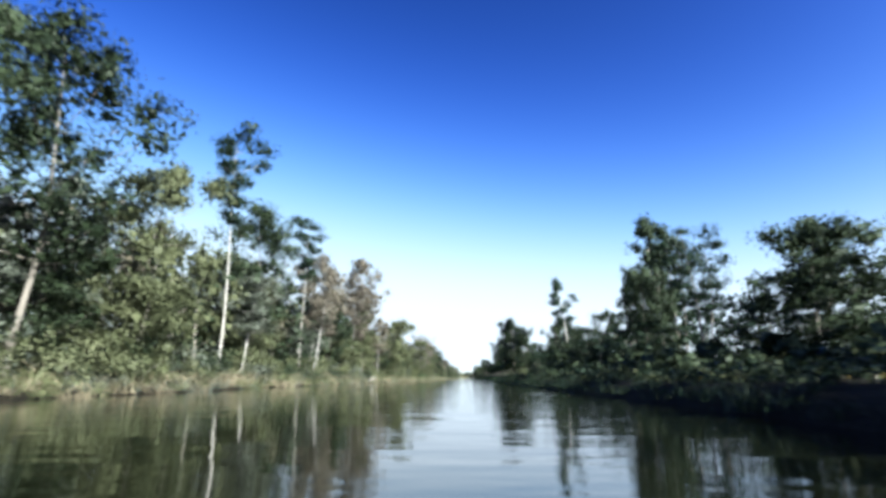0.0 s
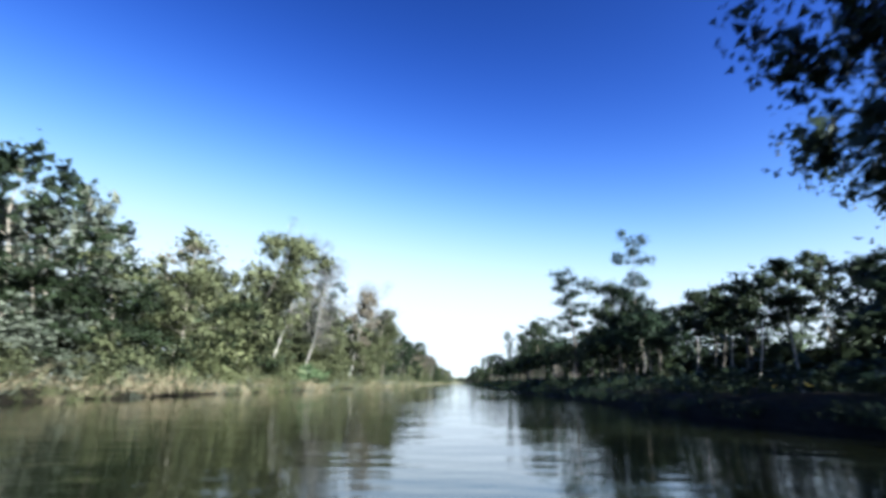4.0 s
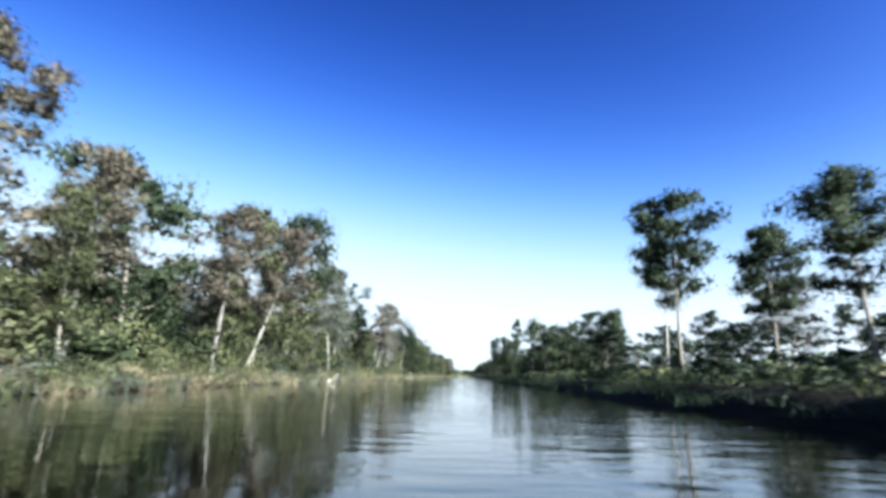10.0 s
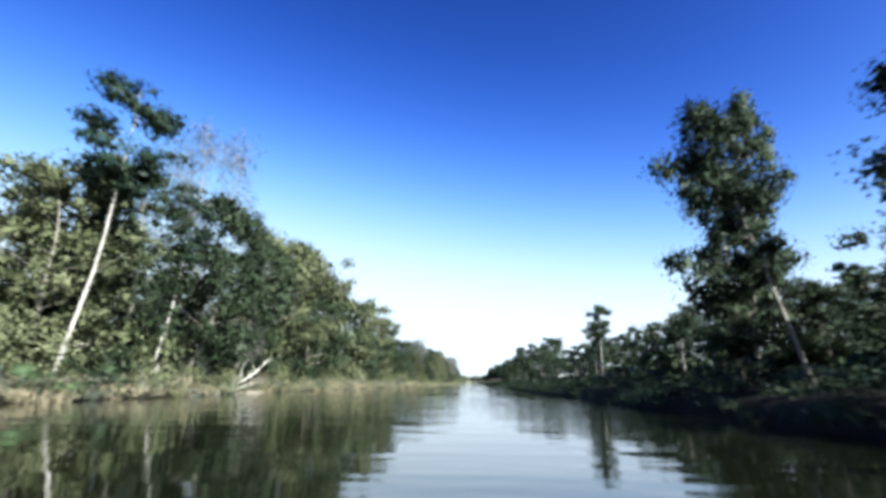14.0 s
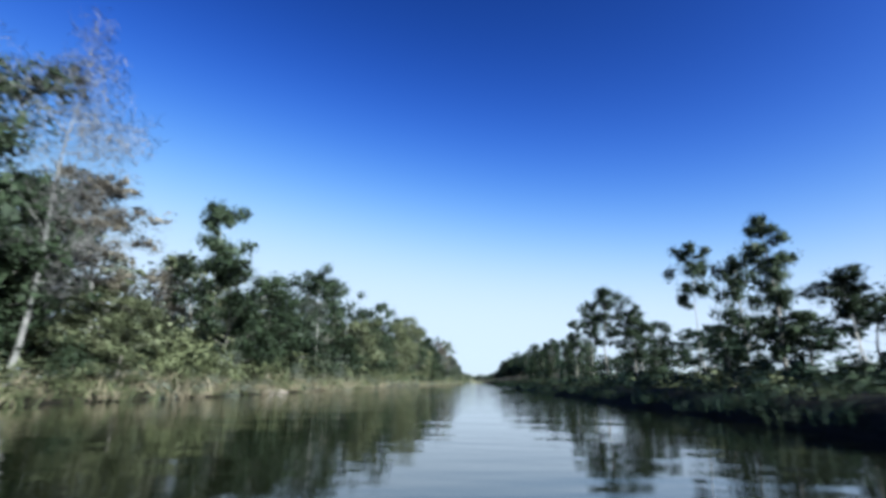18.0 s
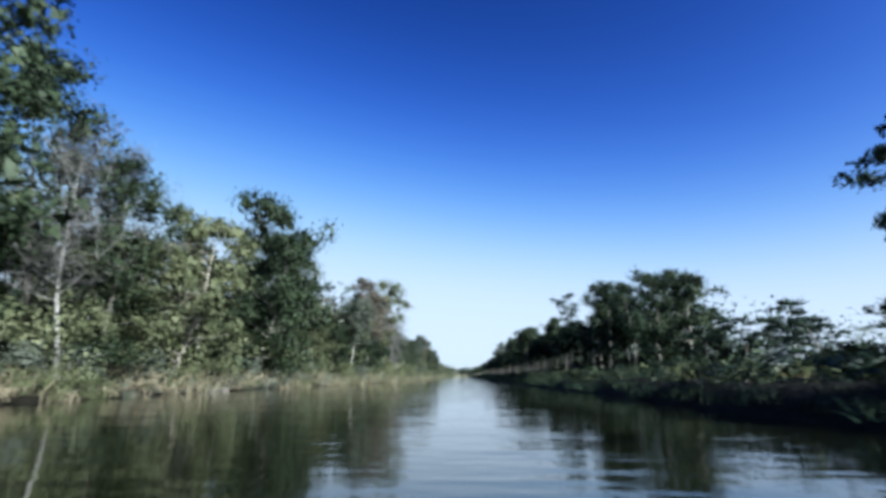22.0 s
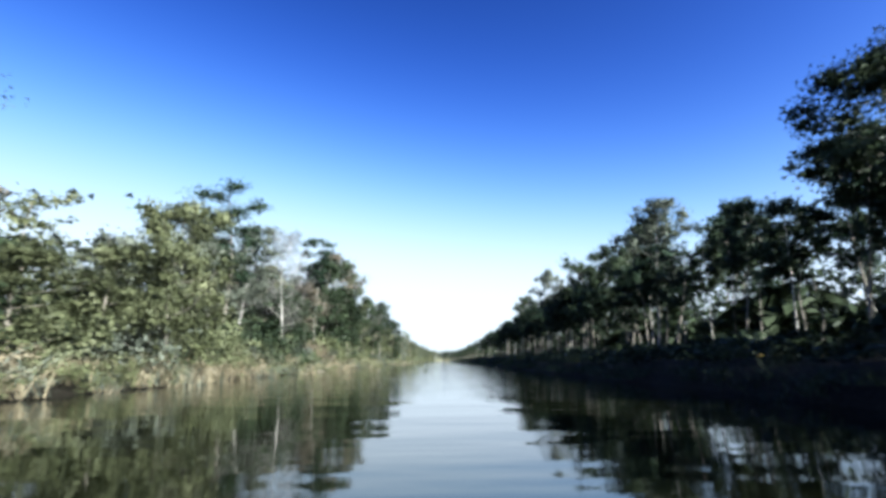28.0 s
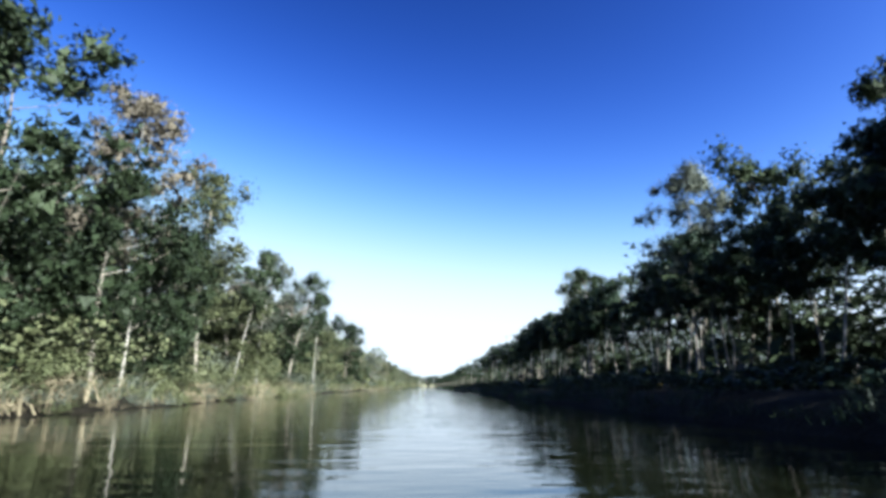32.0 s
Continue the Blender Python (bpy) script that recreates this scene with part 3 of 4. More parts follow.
def stuff(name, pieces, mat, label, category):
    return tagged(new(name, mesh_of(name, *join(pieces), mat)), label, category, kind="stuff")

# ---- the trees that stand out, bank by bank ----
# left bank
tree("tall", -22.0, 17.8, 15.1, 1.00, lean=2)
tree("tall", -21.0, 24.6, 17.8, 1.15, lean=0)
tree("olive", -21.0, 34.5, 13.7, 1.05, lean=0)
tree("white_pine", -21.4, 47.4, 22.4, 0.95, lean=3)
tree("tall", -20.8, 56.0, 17.8, 1.15, lean=0)
tree("white_pine", -20.3, 67.7, 20.4, 0.90, lean=0)
tree("rust", -19.3, 70.6, 14.0, 1.10, lean=12)
tree("rust", -22.0, 77.8, 17.0, 1.20, lean=2)
tree("oak", -21.0, 84.3, 12.6, 0.90, lean=2)
tree("rust", -19.0, 91.7, 15.4, 1.10, lean=9)
tree("tall_olive", -18.4, 99.6, 13.4, 0.72, lean=2)
tree("rust", -20.1, 103.7, 22.3, 1.10, lean=0)
tree("rust", -20.0, 113.3, 17.5, 1.10, lean=0)
tree("rust", -18.0, 113.9, 12.0, 0.80, lean=2)
tree("olive", -18.5, 124.6, 13.3, 1.05, lean=14)
tree("olive", -17.3, 137.1, 12.5, 1.00, lean=2)
tree("olive", -17.1, 178.2, 12.1, 1.05, lean=14)
tree("bare", -18.6, 188.0, 15.0, 0.95, lean=13)
tree("bare", -17.4, 195.0, 13.8, 1.00, lean=11)
tree("olive", -15.4, 199.8, 5.3, 1.20, lean=2)
tree("pine", -17.6, 203.4, 13.6, 0.95, lean=0)
tree("rust", -16.4, 217.2, 13.6, 1.00, lean=14)
tree("olive", -15.5, 220.6, 8.2, 1.20, lean=2)
tree("olive", -15.2, 227.7, 6.5, 1.00, lean=2)
tree("tall_olive", -16.2, 234.8, 13.5, 1.00, lean=14)
tree("tall_olive", -15.2, 243.0, 11.7, 1.00, lean=0)
tree("oak", -17.0, 248.3, 11.5, 1.10, lean=2)
tree("oak", -17.5, 258.0, 11.0, 1.05, lean=0)
tree("tall", -17.8, 255.5, 14.0, 0.90, lean=2)
tree("oak", -16.6, 254.0, 9.6, 1.10, lean=2)
tree("oak", -16.3, 260.5, 8.8, 1.10, lean=2)
tree("bare", -15.5, 265.0, 9.9, 1.10, lean=2)
tree("slim", -16.2, 276.3, 11.0, 0.90, lean=14)
tree("pine", -15.2, 283.5, 10.0, 0.80, lean=5)
tree("cypress", -20.5, 285.9, 18.5, 1.00, lean=0)
tree("oak", -16.0, 286.4, 7.4, 0.80, lean=2)
tree("oak", -17.5, 292.9, 9.5, 1.05, lean=0)
tree("pine", -17.5, 302.6, 15.7, 1.10, lean=0)
tree("tall", -17.5, 315.1, 12.7, 1.10, lean=0)
tree("oak", -16.5, 320.5, 11.6, 1.10, lean=2)
tree("olive", -15.2, 327.8, 5.6, 1.10, lean=2)
tree("rust", -17.0, 328.2, 10.5, 1.00, lean=2)
tree("olive", -15.2, 334.9, 6.9, 1.10, lean=2)
tree("tall", -21.1, 335.0, 15.8, 0.85, lean=0)
tree("rust", -17.5, 336.6, 11.2, 1.10, lean=0)
tree("rust", -16.0, 344.8, 9.1, 0.90, lean=2)
tree("cypress", -28.3, 350.9, 17.8, 1.00, lean=0)
tree("rust", -18.7, 353.1, 13.1, 1.10, lean=0)
tree("tall_olive", -15.9, 356.2, 7.9, 0.60, lean=2)
tree("rust", -17.5, 358.4, 10.5, 1.00, lean=2)
tree("oak", -18.4, 363.8, 11.7, 1.05, lean=0)
tree("rust", -16.5, 370.7, 11.4, 1.20, lean=2)
tree("rust", -17.5, 378.8, 12.4, 1.10, lean=14)
tree("olive", -17.6, 380.6, 13.5, 1.05, lean=0)
tree("olive", -17.0, 390.1, 6.5, 1.00, lean=2)
tree("tall", -19.4, 395.8, 18.5, 1.15, lean=0)
tree("bare", -18.0, 397.1, 8.9, 0.80, lean=14)
tree("cypress", -18.2, 398.7, 12.5, 1.00, lean=14)
tree("cypress", -17.2, 405.9, 14.7, 1.10, lean=-1)
tree("cypress", -19.0, 416.2, 9.8, 1.10, lean=2)
tree("cypress", -19.5, 421.3, 10.7, 1.00, lean=0)
tree("tall_olive", -17.5, 431.2, 7.2, 0.60, lean=3)
tree("column", -18.0, 431.5, 10.5, 1.50, lean=2)
tree("pine", -20.2, 439.5, 17.3, 0.95, lean=0)
tree("pine", -32.5, 440.0, 18.4, 0.95, lean=0)
tree("rust", -18.2, 441.8, 14.4, 1.05, lean=11)
tree("cypress", -18.2, 448.1, 13.3, 1.00, lean=14)
tree("cypress", -18.0, 453.0, 9.0, 0.80, lean=-1)
tree("bare", -17.2, 457.3, 8.6, 1.00, lean=0)
tree("cypress", -19.5, 463.7, 9.9, 1.00, lean=0)
tree("bare", -19.1, 475.8, 11.6, 0.90, lean=0)
tree("white_pine", -18.2, 489.3, 14.1, 1.10, lean=9)
tree("olive", -19.8, 489.6, 9.6, 1.20, lean=2)
tree("oak", -20.5, 493.5, 11.5, 1.10, lean=2)
tree("tall", -17.4, 493.1, 12.0, 0.90, lean=-1)
tree("white_pine", -18.0, 496.3, 11.4, 0.80, lean=8)
tree("bare", -19.5, 499.5, 16.8, 1.00, lean=0)
tree("oak", -18.1, 500.1, 11.7, 1.05, lean=14)
tree("bare", -16.9, 506.1, 5.1, 0.90, lean=2)
tree("oak", -17.9, 506.9, 10.7, 1.05, lean=14)
tree("olive", -17.8, 511.1, 12.4, 1.05, lean=7)
tree("olive", -18.0, 517.5, 13.2, 1.15, lean=3)
tree("tall_olive", -18.6, 524.0, 14.2, 1.10, lean=2)
tree("olive", -17.8, 531.0, 13.2, 1.15, lean=2)
tree("oak", -18.2, 539.0, 12.8, 1.10, lean=2)
tree("olive", -17.5, 547.5, 11.6, 1.15, lean=2)
tree("tall_olive", -17.6, 556.0, 11.8, 1.00, lean=0)
tree("olive", -17.2, 565.5, 11.2, 1.10, lean=2)
tree("oak", -17.0, 574.5, 10.6, 1.05, lean=2)
tree("oak", -16.6, 520.5, 9.8, 1.20, lean=5)
tree("oak", -16.0, 547.7, 8.2, 1.00, lean=2)
tree("pine", -16.0, 557.9, 7.7, 1.00, lean=2)
tree("column", -15.5, 567.4, 7.0, 1.20, lean=2)
tree("pine", -17.0, 573.0, 7.4, 1.00, lean=2)
tree("oak", -16.0, 576.6, 7.2, 1.20, lean=2)
tree("pine", -17.3, 581.6, 8.7, 0.95, lean=0)
tree("oak", -17.0, 592.0, 9.2, 1.05, lean=0)
tree("olive", -14.6, 603.5, 6.9, 1.00, lean=2)
tree("oak", -16.8, 613.5, 10.4, 1.05, lean=0)
tree("oak", -17.0, 615.2, 7.2, 0.90, lean=2)
tree("olive", -14.4, 619.0, 3.7, 0.80, lean=2)
tree("rust", -16.0, 619.8, 8.9, 1.20, lean=-1)
tree("oak", -15.0, 628.8, 7.1, 1.00, lean=2)
tree("slim", -16.1, 630.0, 11.0, 0.90, lean=0)
tree("oak", -14.5, 635.0, 7.3, 1.00, lean=2)
tree("oak", -17.0, 644.3, 7.4, 0.80, lean=2)
tree("cypress", -16.8, 650.0, 8.0, 1.00, lean=0)
tree("slim", -17.6, 657.6, 12.4, 0.90, lean=0)
tree("oak", -19.0, 666.6, 12.7, 1.05, lean=0)
tree("olive", -15.0, 668.6, 7.9, 1.10, lean=2)
tree("tall", -16.5, 677.1, 10.7, 1.00, lean=-1)
tree("oak", -16.0, 678.9, 7.8, 0.90, lean=2)
tree("oak", -15.5, 684.8, 7.3, 0.90, lean=2)
tree("slim", -16.4, 684.9, 12.4, 0.90, lean=6)
tree("oak", -16.0, 690.9, 7.7, 0.70, lean=2)
tree("rust", -18.0, 697.7, 9.1, 1.10, lean=0)
tree("olive", -16.8, 709.0, 11.5, 1.05, lean=7)
tree("tall_olive", -15.7, 718.2, 9.4, 0.80, lean=2)
tree("tall_olive", -16.6, 721.8, 14.2, 1.00, lean=3)
tree("oak", -17.1, 736.2, 12.7, 1.05, lean=0)
tree("bare", -16.0, 741.9, 10.6, 1.00, lean=-1)
tree("tall", -16.5, 744.5, 10.0, 0.80, lean=2)
tree("tall", -20.4, 745.6, 16.4, 1.15, lean=0)
tree("olive", -16.2, 750.9, 9.2, 1.05, lean=14)
tree("bare", -21.8, 754.4, 15.0, 0.90, lean=0)
tree("oak", -15.6, 760.8, 10.5, 1.05, lean=14)
tree("tall", -16.3, 769.8, 12.4, 1.15, lean=0)
tree("tall_olive", -15.8, 777.4, 12.3, 1.00, lean=0)
tree("cypress", -13.0, 784.0, 9.2, 1.00, lean=2)
tree("oak", -14.5, 791.8, 9.9, 0.90, lean=2)
tree("rust", -13.2, 797.3, 11.7, 1.10, lean=5)
tree("rust", -14.1, 801.8, 14.2, 1.10, lean=0)
tree("tall_olive", -13.7, 808.9, 15.2, 1.00, lean=0)
tree("bare", -13.5, 814.6, 9.8, 1.20, lean=2)
tree("tall", -14.0, 817.5, 12.2, 0.90, lean=0)
tree("bare", -14.6, 829.0, 11.6, 1.10, lean=3)
tree("bare", -14.8, 836.5, 11.4, 1.10, lean=0)
tree("bare", -12.6, 820.1, 8.6, 1.05, lean=9)
tree("oak", -12.5, 828.5, 6.9, 0.70, lean=2)
tree("oak", -13.5, 837.8, 8.2, 1.05, lean=0)
tree("cypress", -13.6, 844.0, 6.3, 1.00, lean=0)
tree("oak", -13.0, 853.1, 8.5, 0.90, lean=2)
tree("cypress", -12.4, 861.1, 8.0, 1.00, lean=14)
tree("oak", -17.0, 862.7, 11.4, 1.05, lean=0)
tree("tall_olive", -12.5, 872.3, 7.1, 0.90, lean=2)
tree("olive", -12.3, 885.8, 7.4, 0.90, lean=2)
tree("cypress", -15.5, 893.9, 9.1, 1.00, lean=2)
tree("pine", -14.6, 896.8, 11.6, 1.10, lean=-1)
tree("cypress", -15.5, 897.1, 8.3, 1.00, lean=2)
tree("cypress", -15.5, 901.6, 10.2, 1.10, lean=2)
tree("bare", -14.0, 908.9, 11.5, 0.90, lean=0)
tree("oak", -16.0, 914.1, 7.2, 0.80, lean=2)
tree("oak", -16.0, 918.2, 6.9, 0.80, lean=2)
tree("rust", -16.0, 923.2, 8.9, 1.00, lean=2)
tree("white_pine", -15.3, 926.5, 15.0, 0.90, lean=0)
tree("oak", -15.3, 932.0, 12.9, 1.05, lean=0)
tree("oak", -16.0, 933.9, 8.1, 0.90, lean=2)
tree("snag", -13.5, 938.6, 4.5, 1.00, lean=2)
tree("oak", -15.0, 939.0, 10.2, 0.90, lean=2)
tree("oak", -28.5, 940.4, 12.1, 1.05, lean=0)
tree("rust", -16.3, 941.4, 15.7, 1.10, lean=0)
tree("oak", -15.5, 946.1, 9.6, 0.90, lean=2)
tree("tall_olive", -14.7, 949.7, 14.3, 1.00, lean=3)
tree("slim", -14.8, 956.2, 10.8, 0.90, lean=14)
tree("cypress", -14.5, 961.4, 11.7, 0.90, lean=2)
tree("tall", -14.1, 970.7, 11.9, 0.80, lean=5)
tree("slim", -14.1, 982.9, 11.9, 0.80, lean=2)
tree("oak", -15.0, 1015.2, 11.5, 1.00, lean=2)
tree("snag", -17.5, 223.0, 16.5, 1.00, lean=3)
tree("bare", -17.4, 226.0, 16.2, 1.10, lean=6)
tree("bare", -15.6, 615.0, 11.8, 0.90, lean=13)
tree("oak", -17.0, 770.0, 16.0, 1.00, lean=1)
# right bank
tree("pine", 17.0, 18.2, 6.7, 0.90, lean=2)
tree("oak", 15.0, 23.7, 6.5, 1.05, lean=0)
tree("oak", 19.0, 29.3, 7.6, 1.40, lean=2)
tree("pine", 15.0, 35.5, 9.8, 0.95, lean=0)
tree("pine", 22.0, 50.4, 12.0, 0.90, lean=2)
tree("stem", 18.0, 54.9, 9.9, 0.80, lean=2)
tree("stem", 20.0, 57.4, 11.1, 0.60, lean=2)
tree("stem", 18.0, 59.8, 11.3, 0.70, lean=2)
tree("pine", 24.0, 60.3, 15.1, 0.70, lean=2)
tree("column", 19.0, 65.1, 11.9, 0.90, lean=4)
tree("column", 25.4, 67.1, 17.7, 1.15, lean=0)
tree("column", 27.1, 79.6, 23.1, 1.15, lean=0)
tree("oak", 27.5, 85.0, 8.6, 1.05, lean=0)
tree("oak", 15.0, 87.7, 5.2, 1.05, lean=0)
tree("oak", 20.0, 93.9, 6.2, 1.00, lean=2)
tree("oak", 21.0, 98.6, 8.5, 1.00, lean=2)
tree("slim", 23.0, 112.0, 9.7, 0.80, lean=2)
tree("slim", 25.0, 124.0, 10.6, 0.80, lean=2)
tree("parasol", 24.1, 127.3, 22.1, 1.00, lean=0)
tree("oak", 14.0, 129.3, 10.7, 0.80, lean=2)
tree("oak", 26.0, 138.6, 11.5, 1.00, lean=2)
tree("oak", 36.5, 140.3, 16.3, 1.05, lean=0)
tree("oak", 12.5, 140.4, 13.4, 1.05, lean=0)
tree("oak", 12.1, 145.9, 14.5, 1.05, lean=0)
tree("oak", 24.0, 147.5, 13.6, 1.00, lean=2)
tree("oak", 28.6, 165.9, 16.7, 1.05, lean=0)
tree("pine", 16.4, 186.6, 14.0, 0.72, lean=0)
tree("oak", 15.0, 189.0, 10.0, 1.05, lean=0)
tree("pine", 16.0, 197.1, 7.8, 0.80, lean=2)
tree("pine", 15.0, 204.5, 14.3, 1.2, lean=0)
tree("pine", 15.0, 220.8, 10.3, 0.95, lean=0)
tree("oak", 27.9, 222.2, 13.3, 1.05, lean=0)
tree("pine", 16.0, 229.4, 8.6, 0.70, lean=4)
tree("stem", 14.7, 236.5, 11.1, 1.10, lean=0)
tree("pine", 15.0, 254.3, 8.4, 0.95, lean=0)
tree("oak", 17.0, 260.6, 8.6, 1.00, lean=2)
tree("oak", 17.5, 269.6, 8.7, 0.90, lean=2)
tree("pine", 19.0, 292.3, 7.9, 0.90, lean=2)
tree("pine", 19.0, 295.0, 7.8, 0.90, lean=2)
tree("stem", 19.7, 306.6, 14.6, 0.85, lean=0)
tree("pine", 12.0, 312.6, 9.3, 0.90, lean=2)
tree("stem", 26.5, 314.9, 14.1, 1.10, lean=0)
tree("pine", 21.6, 318.2, 18.6, 0.95, lean=0)
tree("slim", 26.6, 320.6, 19.7, 0.90, lean=0)
tree("stem", 15.0, 326.2, 8.9, 1.10, lean=0)
tree("pine", 41.1, 328.6, 17.2, 0.95, lean=0)
tree("pine", 21.0, 343.7, 8.3, 0.90, lean=2)
tree("pine", 22.0, 351.5, 10.3, 0.90, lean=2)
tree("stem", 15.0, 355.0, 8.2, 1.10, lean=0)
tree("pine", 29.2, 360.6, 12.6, 0.95, lean=0)
tree("stem", 15.0, 361.6, 7.3, 0.80, lean=2)
tree("bare", 19.0, 366.6, 5.4, 1.00, lean=2)
tree("pine", 30.0, 368.5, 13.9, 0.95, lean=0)
tree("stem", 13.4, 368.5, 11.6, 1.10, lean=0)
tree("slim", 14.4, 374.4, 11.6, 0.90, lean=0)
tree("stem", 25.9, 379.2, 12.5, 1.10, lean=0)
tree("stem", 15.0, 392.7, 4.7, 1.10, lean=0)
tree("oak", 15.0, 401.0, 4.8, 0.80, lean=2)
tree("bare", 17.0, 402.2, 4.5, 0.80, lean=2)
tree("oak", 10.5, 403.7, 6.8, 1.05, lean=-6)
tree("oak", 14.0, 409.1, 7.0, 0.90, lean=2)
tree("stem", 36.4, 416.8, 9.8, 1.10, lean=0)
tree("stem", 16.0, 424.2, 4.3, 0.90, lean=2)
tree("oak", 17.0, 431.0, 6.6, 0.90, lean=2)
tree("slim", 16.0, 435.5, 6.2, 0.90, lean=2)
tree("oak", 26.9, 437.1, 11.6, 1.05, lean=0)
tree("stem", 28.8, 444.3, 13.0, 1.10, lean=0)
tree("oak", 17.6, 447.7, 9.1, 1.05, lean=0)
tree("stem", 26.8, 449.7, 13.4, 1.10, lean=0)
tree("slim", 15.0, 453.0, 7.0, 0.80, lean=2)
tree("slim", 14.5, 457.6, 6.3, 1.00, lean=2)
tree("oak", 22.6, 461.1, 11.0, 1.05, lean=0)
tree("oak", 15.0, 464.5, 4.9, 1.00, lean=2)
tree("bare", 18.0, 475.8, 6.2, 0.80, lean=2)
tree("oak", 12.5, 478.3, 8.9, 1.05, lean=0)
tree("snag", 19.0, 480.8, 6.7, 0.70, lean=2)
tree("oak", 16.0, 481.4, 5.9, 1.00, lean=2)
tree("stem", 10.7, 484.0, 9.8, 0.75, lean=-13)
tree("oak", 14.0, 488.5, 4.1, 1.00, lean=2)
tree("snag", 17.0, 488.5, 6.3, 0.70, lean=2)
tree("oak", 12.0, 489.8, 5.2, 0.90, lean=2)
tree("oak", 17.0, 490.9, 3.6, 0.70, lean=2)
tree("oak", 12.2, 491.5, 10.8, 0.80, lean=0)
tree("column", 15.0, 496.4, 16.0, 0.90, lean=0)
tree("oak", 26.1, 497.6, 9.3, 1.05, lean=0)
tree("slim", 15.0, 505.9, 5.1, 0.70, lean=2)
tree("slim", 14.1, 527.1, 8.4, 0.90, lean=0)
tree("slim", 17.0, 542.4, 7.9, 0.80, lean=2)
tree("slim", 15.0, 587.5, 7.4, 0.90, lean=0)
tree("stem", 16.5, 595.0, 7.4, 0.90, lean=2)
tree("stem", 20.3, 603.5, 10.7, 1.10, lean=0)
tree("oak", 18.0, 609.1, 9.2, 0.70, lean=2)
tree("stem", 20.9, 616.9, 11.9, 1.10, lean=0)
tree("slim", 15.0, 619.5, 4.7, 0.90, lean=0)
tree("column", 16.7, 627.9, 9.3, 1.00, lean=0)
tree("slim", 22.0, 631.2, 6.3, 0.60, lean=2)
tree("oak", 19.0, 637.3, 9.0, 0.80, lean=2)
tree("slim", 20.2, 647.5, 12.4, 0.90, lean=0)
tree("stem", 15.0, 649.9, 6.1, 1.10, lean=0)
tree("slim", 19.0, 661.3, 8.6, 0.90, lean=-6)
tree("oak", 21.0, 663.0, 7.0, 0.80, lean=2)
tree("stem", 17.8, 674.3, 13.0, 1.10, lean=0)
tree("stem", 15.0, 682.3, 6.3, 1.10, lean=0)
tree("slim", 20.3, 696.1, 14.3, 0.90, lean=0)
tree("oak", 22.0, 709.9, 7.6, 0.70, lean=2)
tree("column", 15.0, 714.7, 8.1, 1.15, lean=0)
tree("slim", 21.0, 716.5, 13.2, 0.90, lean=0)
tree("column", 21.0, 723.5, 10.9, 0.90, lean=2)
tree("column", 22.0, 733.1, 7.9, 1.00, lean=2)
tree("parasol", 19.6, 743.2, 11.2, 1.00, lean=0)
tree("column", 31.5, 752.7, 11.7, 1.15, lean=0)
tree("pine", 15.0, 769.6, 7.8, 0.95, lean=0)
tree("oak", 20.0, 769.9, 9.2, 0.90, lean=2)
tree("oak", 20.0, 777.4, 10.2, 1.00, lean=2)
tree("stem", 15.0, 777.5, 8.5, 1.10, lean=0)
tree("oak", 19.0, 789.0, 10.1, 0.90, lean=2)
tree("pine", 15.1, 795.4, 10.7, 0.95, lean=0)
tree("stem", 22.4, 802.8, 13.8, 1.10, lean=0)
tree("oak", 31.3, 803.0, 15.4, 1.05, lean=0)
tree("stem", 27.2, 809.6, 14.8, 1.10, lean=0)
tree("stem", 15.0, 812.4, 8.4, 1.10, lean=0)
tree("slim", 20.0, 817.6, 9.4, 0.90, lean=2)
tree("stem", 16.5, 820.2, 7.8, 0.90, lean=2)
tree("stem", 11.8, 827.0, 8.9, 1.10, lean=0)
tree("stem", 13.2, 833.2, 9.7, 1.10, lean=0)
tree("stem", 15.0, 847.4, 7.9, 1.10, lean=0)
tree("stem", 22.0, 848.0, 13.2, 1.10, lean=0)
tree("stem", 17.0, 853.6, 9.0, 0.90, lean=2)
tree("slim", 17.0, 861.4, 9.8, 0.90, lean=2)
tree("stem", 19.5, 868.8, 12.6, 1.10, lean=0)
tree("stem", 15.0, 877.4, 10.1, 1.10, lean=0)
tree("cypress", 15.0, 900.4, 11.5, 1.00, lean=0)
tree("slim", 17.0, 910.4, 9.9, 0.90, lean=2)
tree("stem", 21.7, 916.3, 14.0, 1.10, lean=0)
tree("stem", 23.7, 925.5, 15.0, 1.10, lean=0)
tree("stem", 14.5, 925.8, 8.3, 0.90, lean=2)
tree("stem", 18.0, 926.1, 10.3, 0.90, lean=2)
tree("stem", 15.0, 928.0, 8.5, 0.90, lean=2)
tree("stem", 17.0, 932.6, 9.5, 0.80, lean=2)
tree("stem", 23.1, 937.6, 15.2, 1.10, lean=0)
tree("cypress", 16.1, 946.5, 13.3, 1.00, lean=0)
tree("oak", 22.5, 947.7, 15.0, 1.05, lean=0)
tree("stem", 16.9, 970.9, 11.7, 1.10, lean=0)
tree("cypress", 17.7, 976.1, 13.0, 1.00, lean=0)
tree("cypress", 16.0, 1051.8, 9.5, 0.80, lean=2)
tree("pine", 17.3, 322.5, 17.0, 0.85, lean=1)
# ---- the woods behind, the scrub and the grass ----
W = random.Random(11)


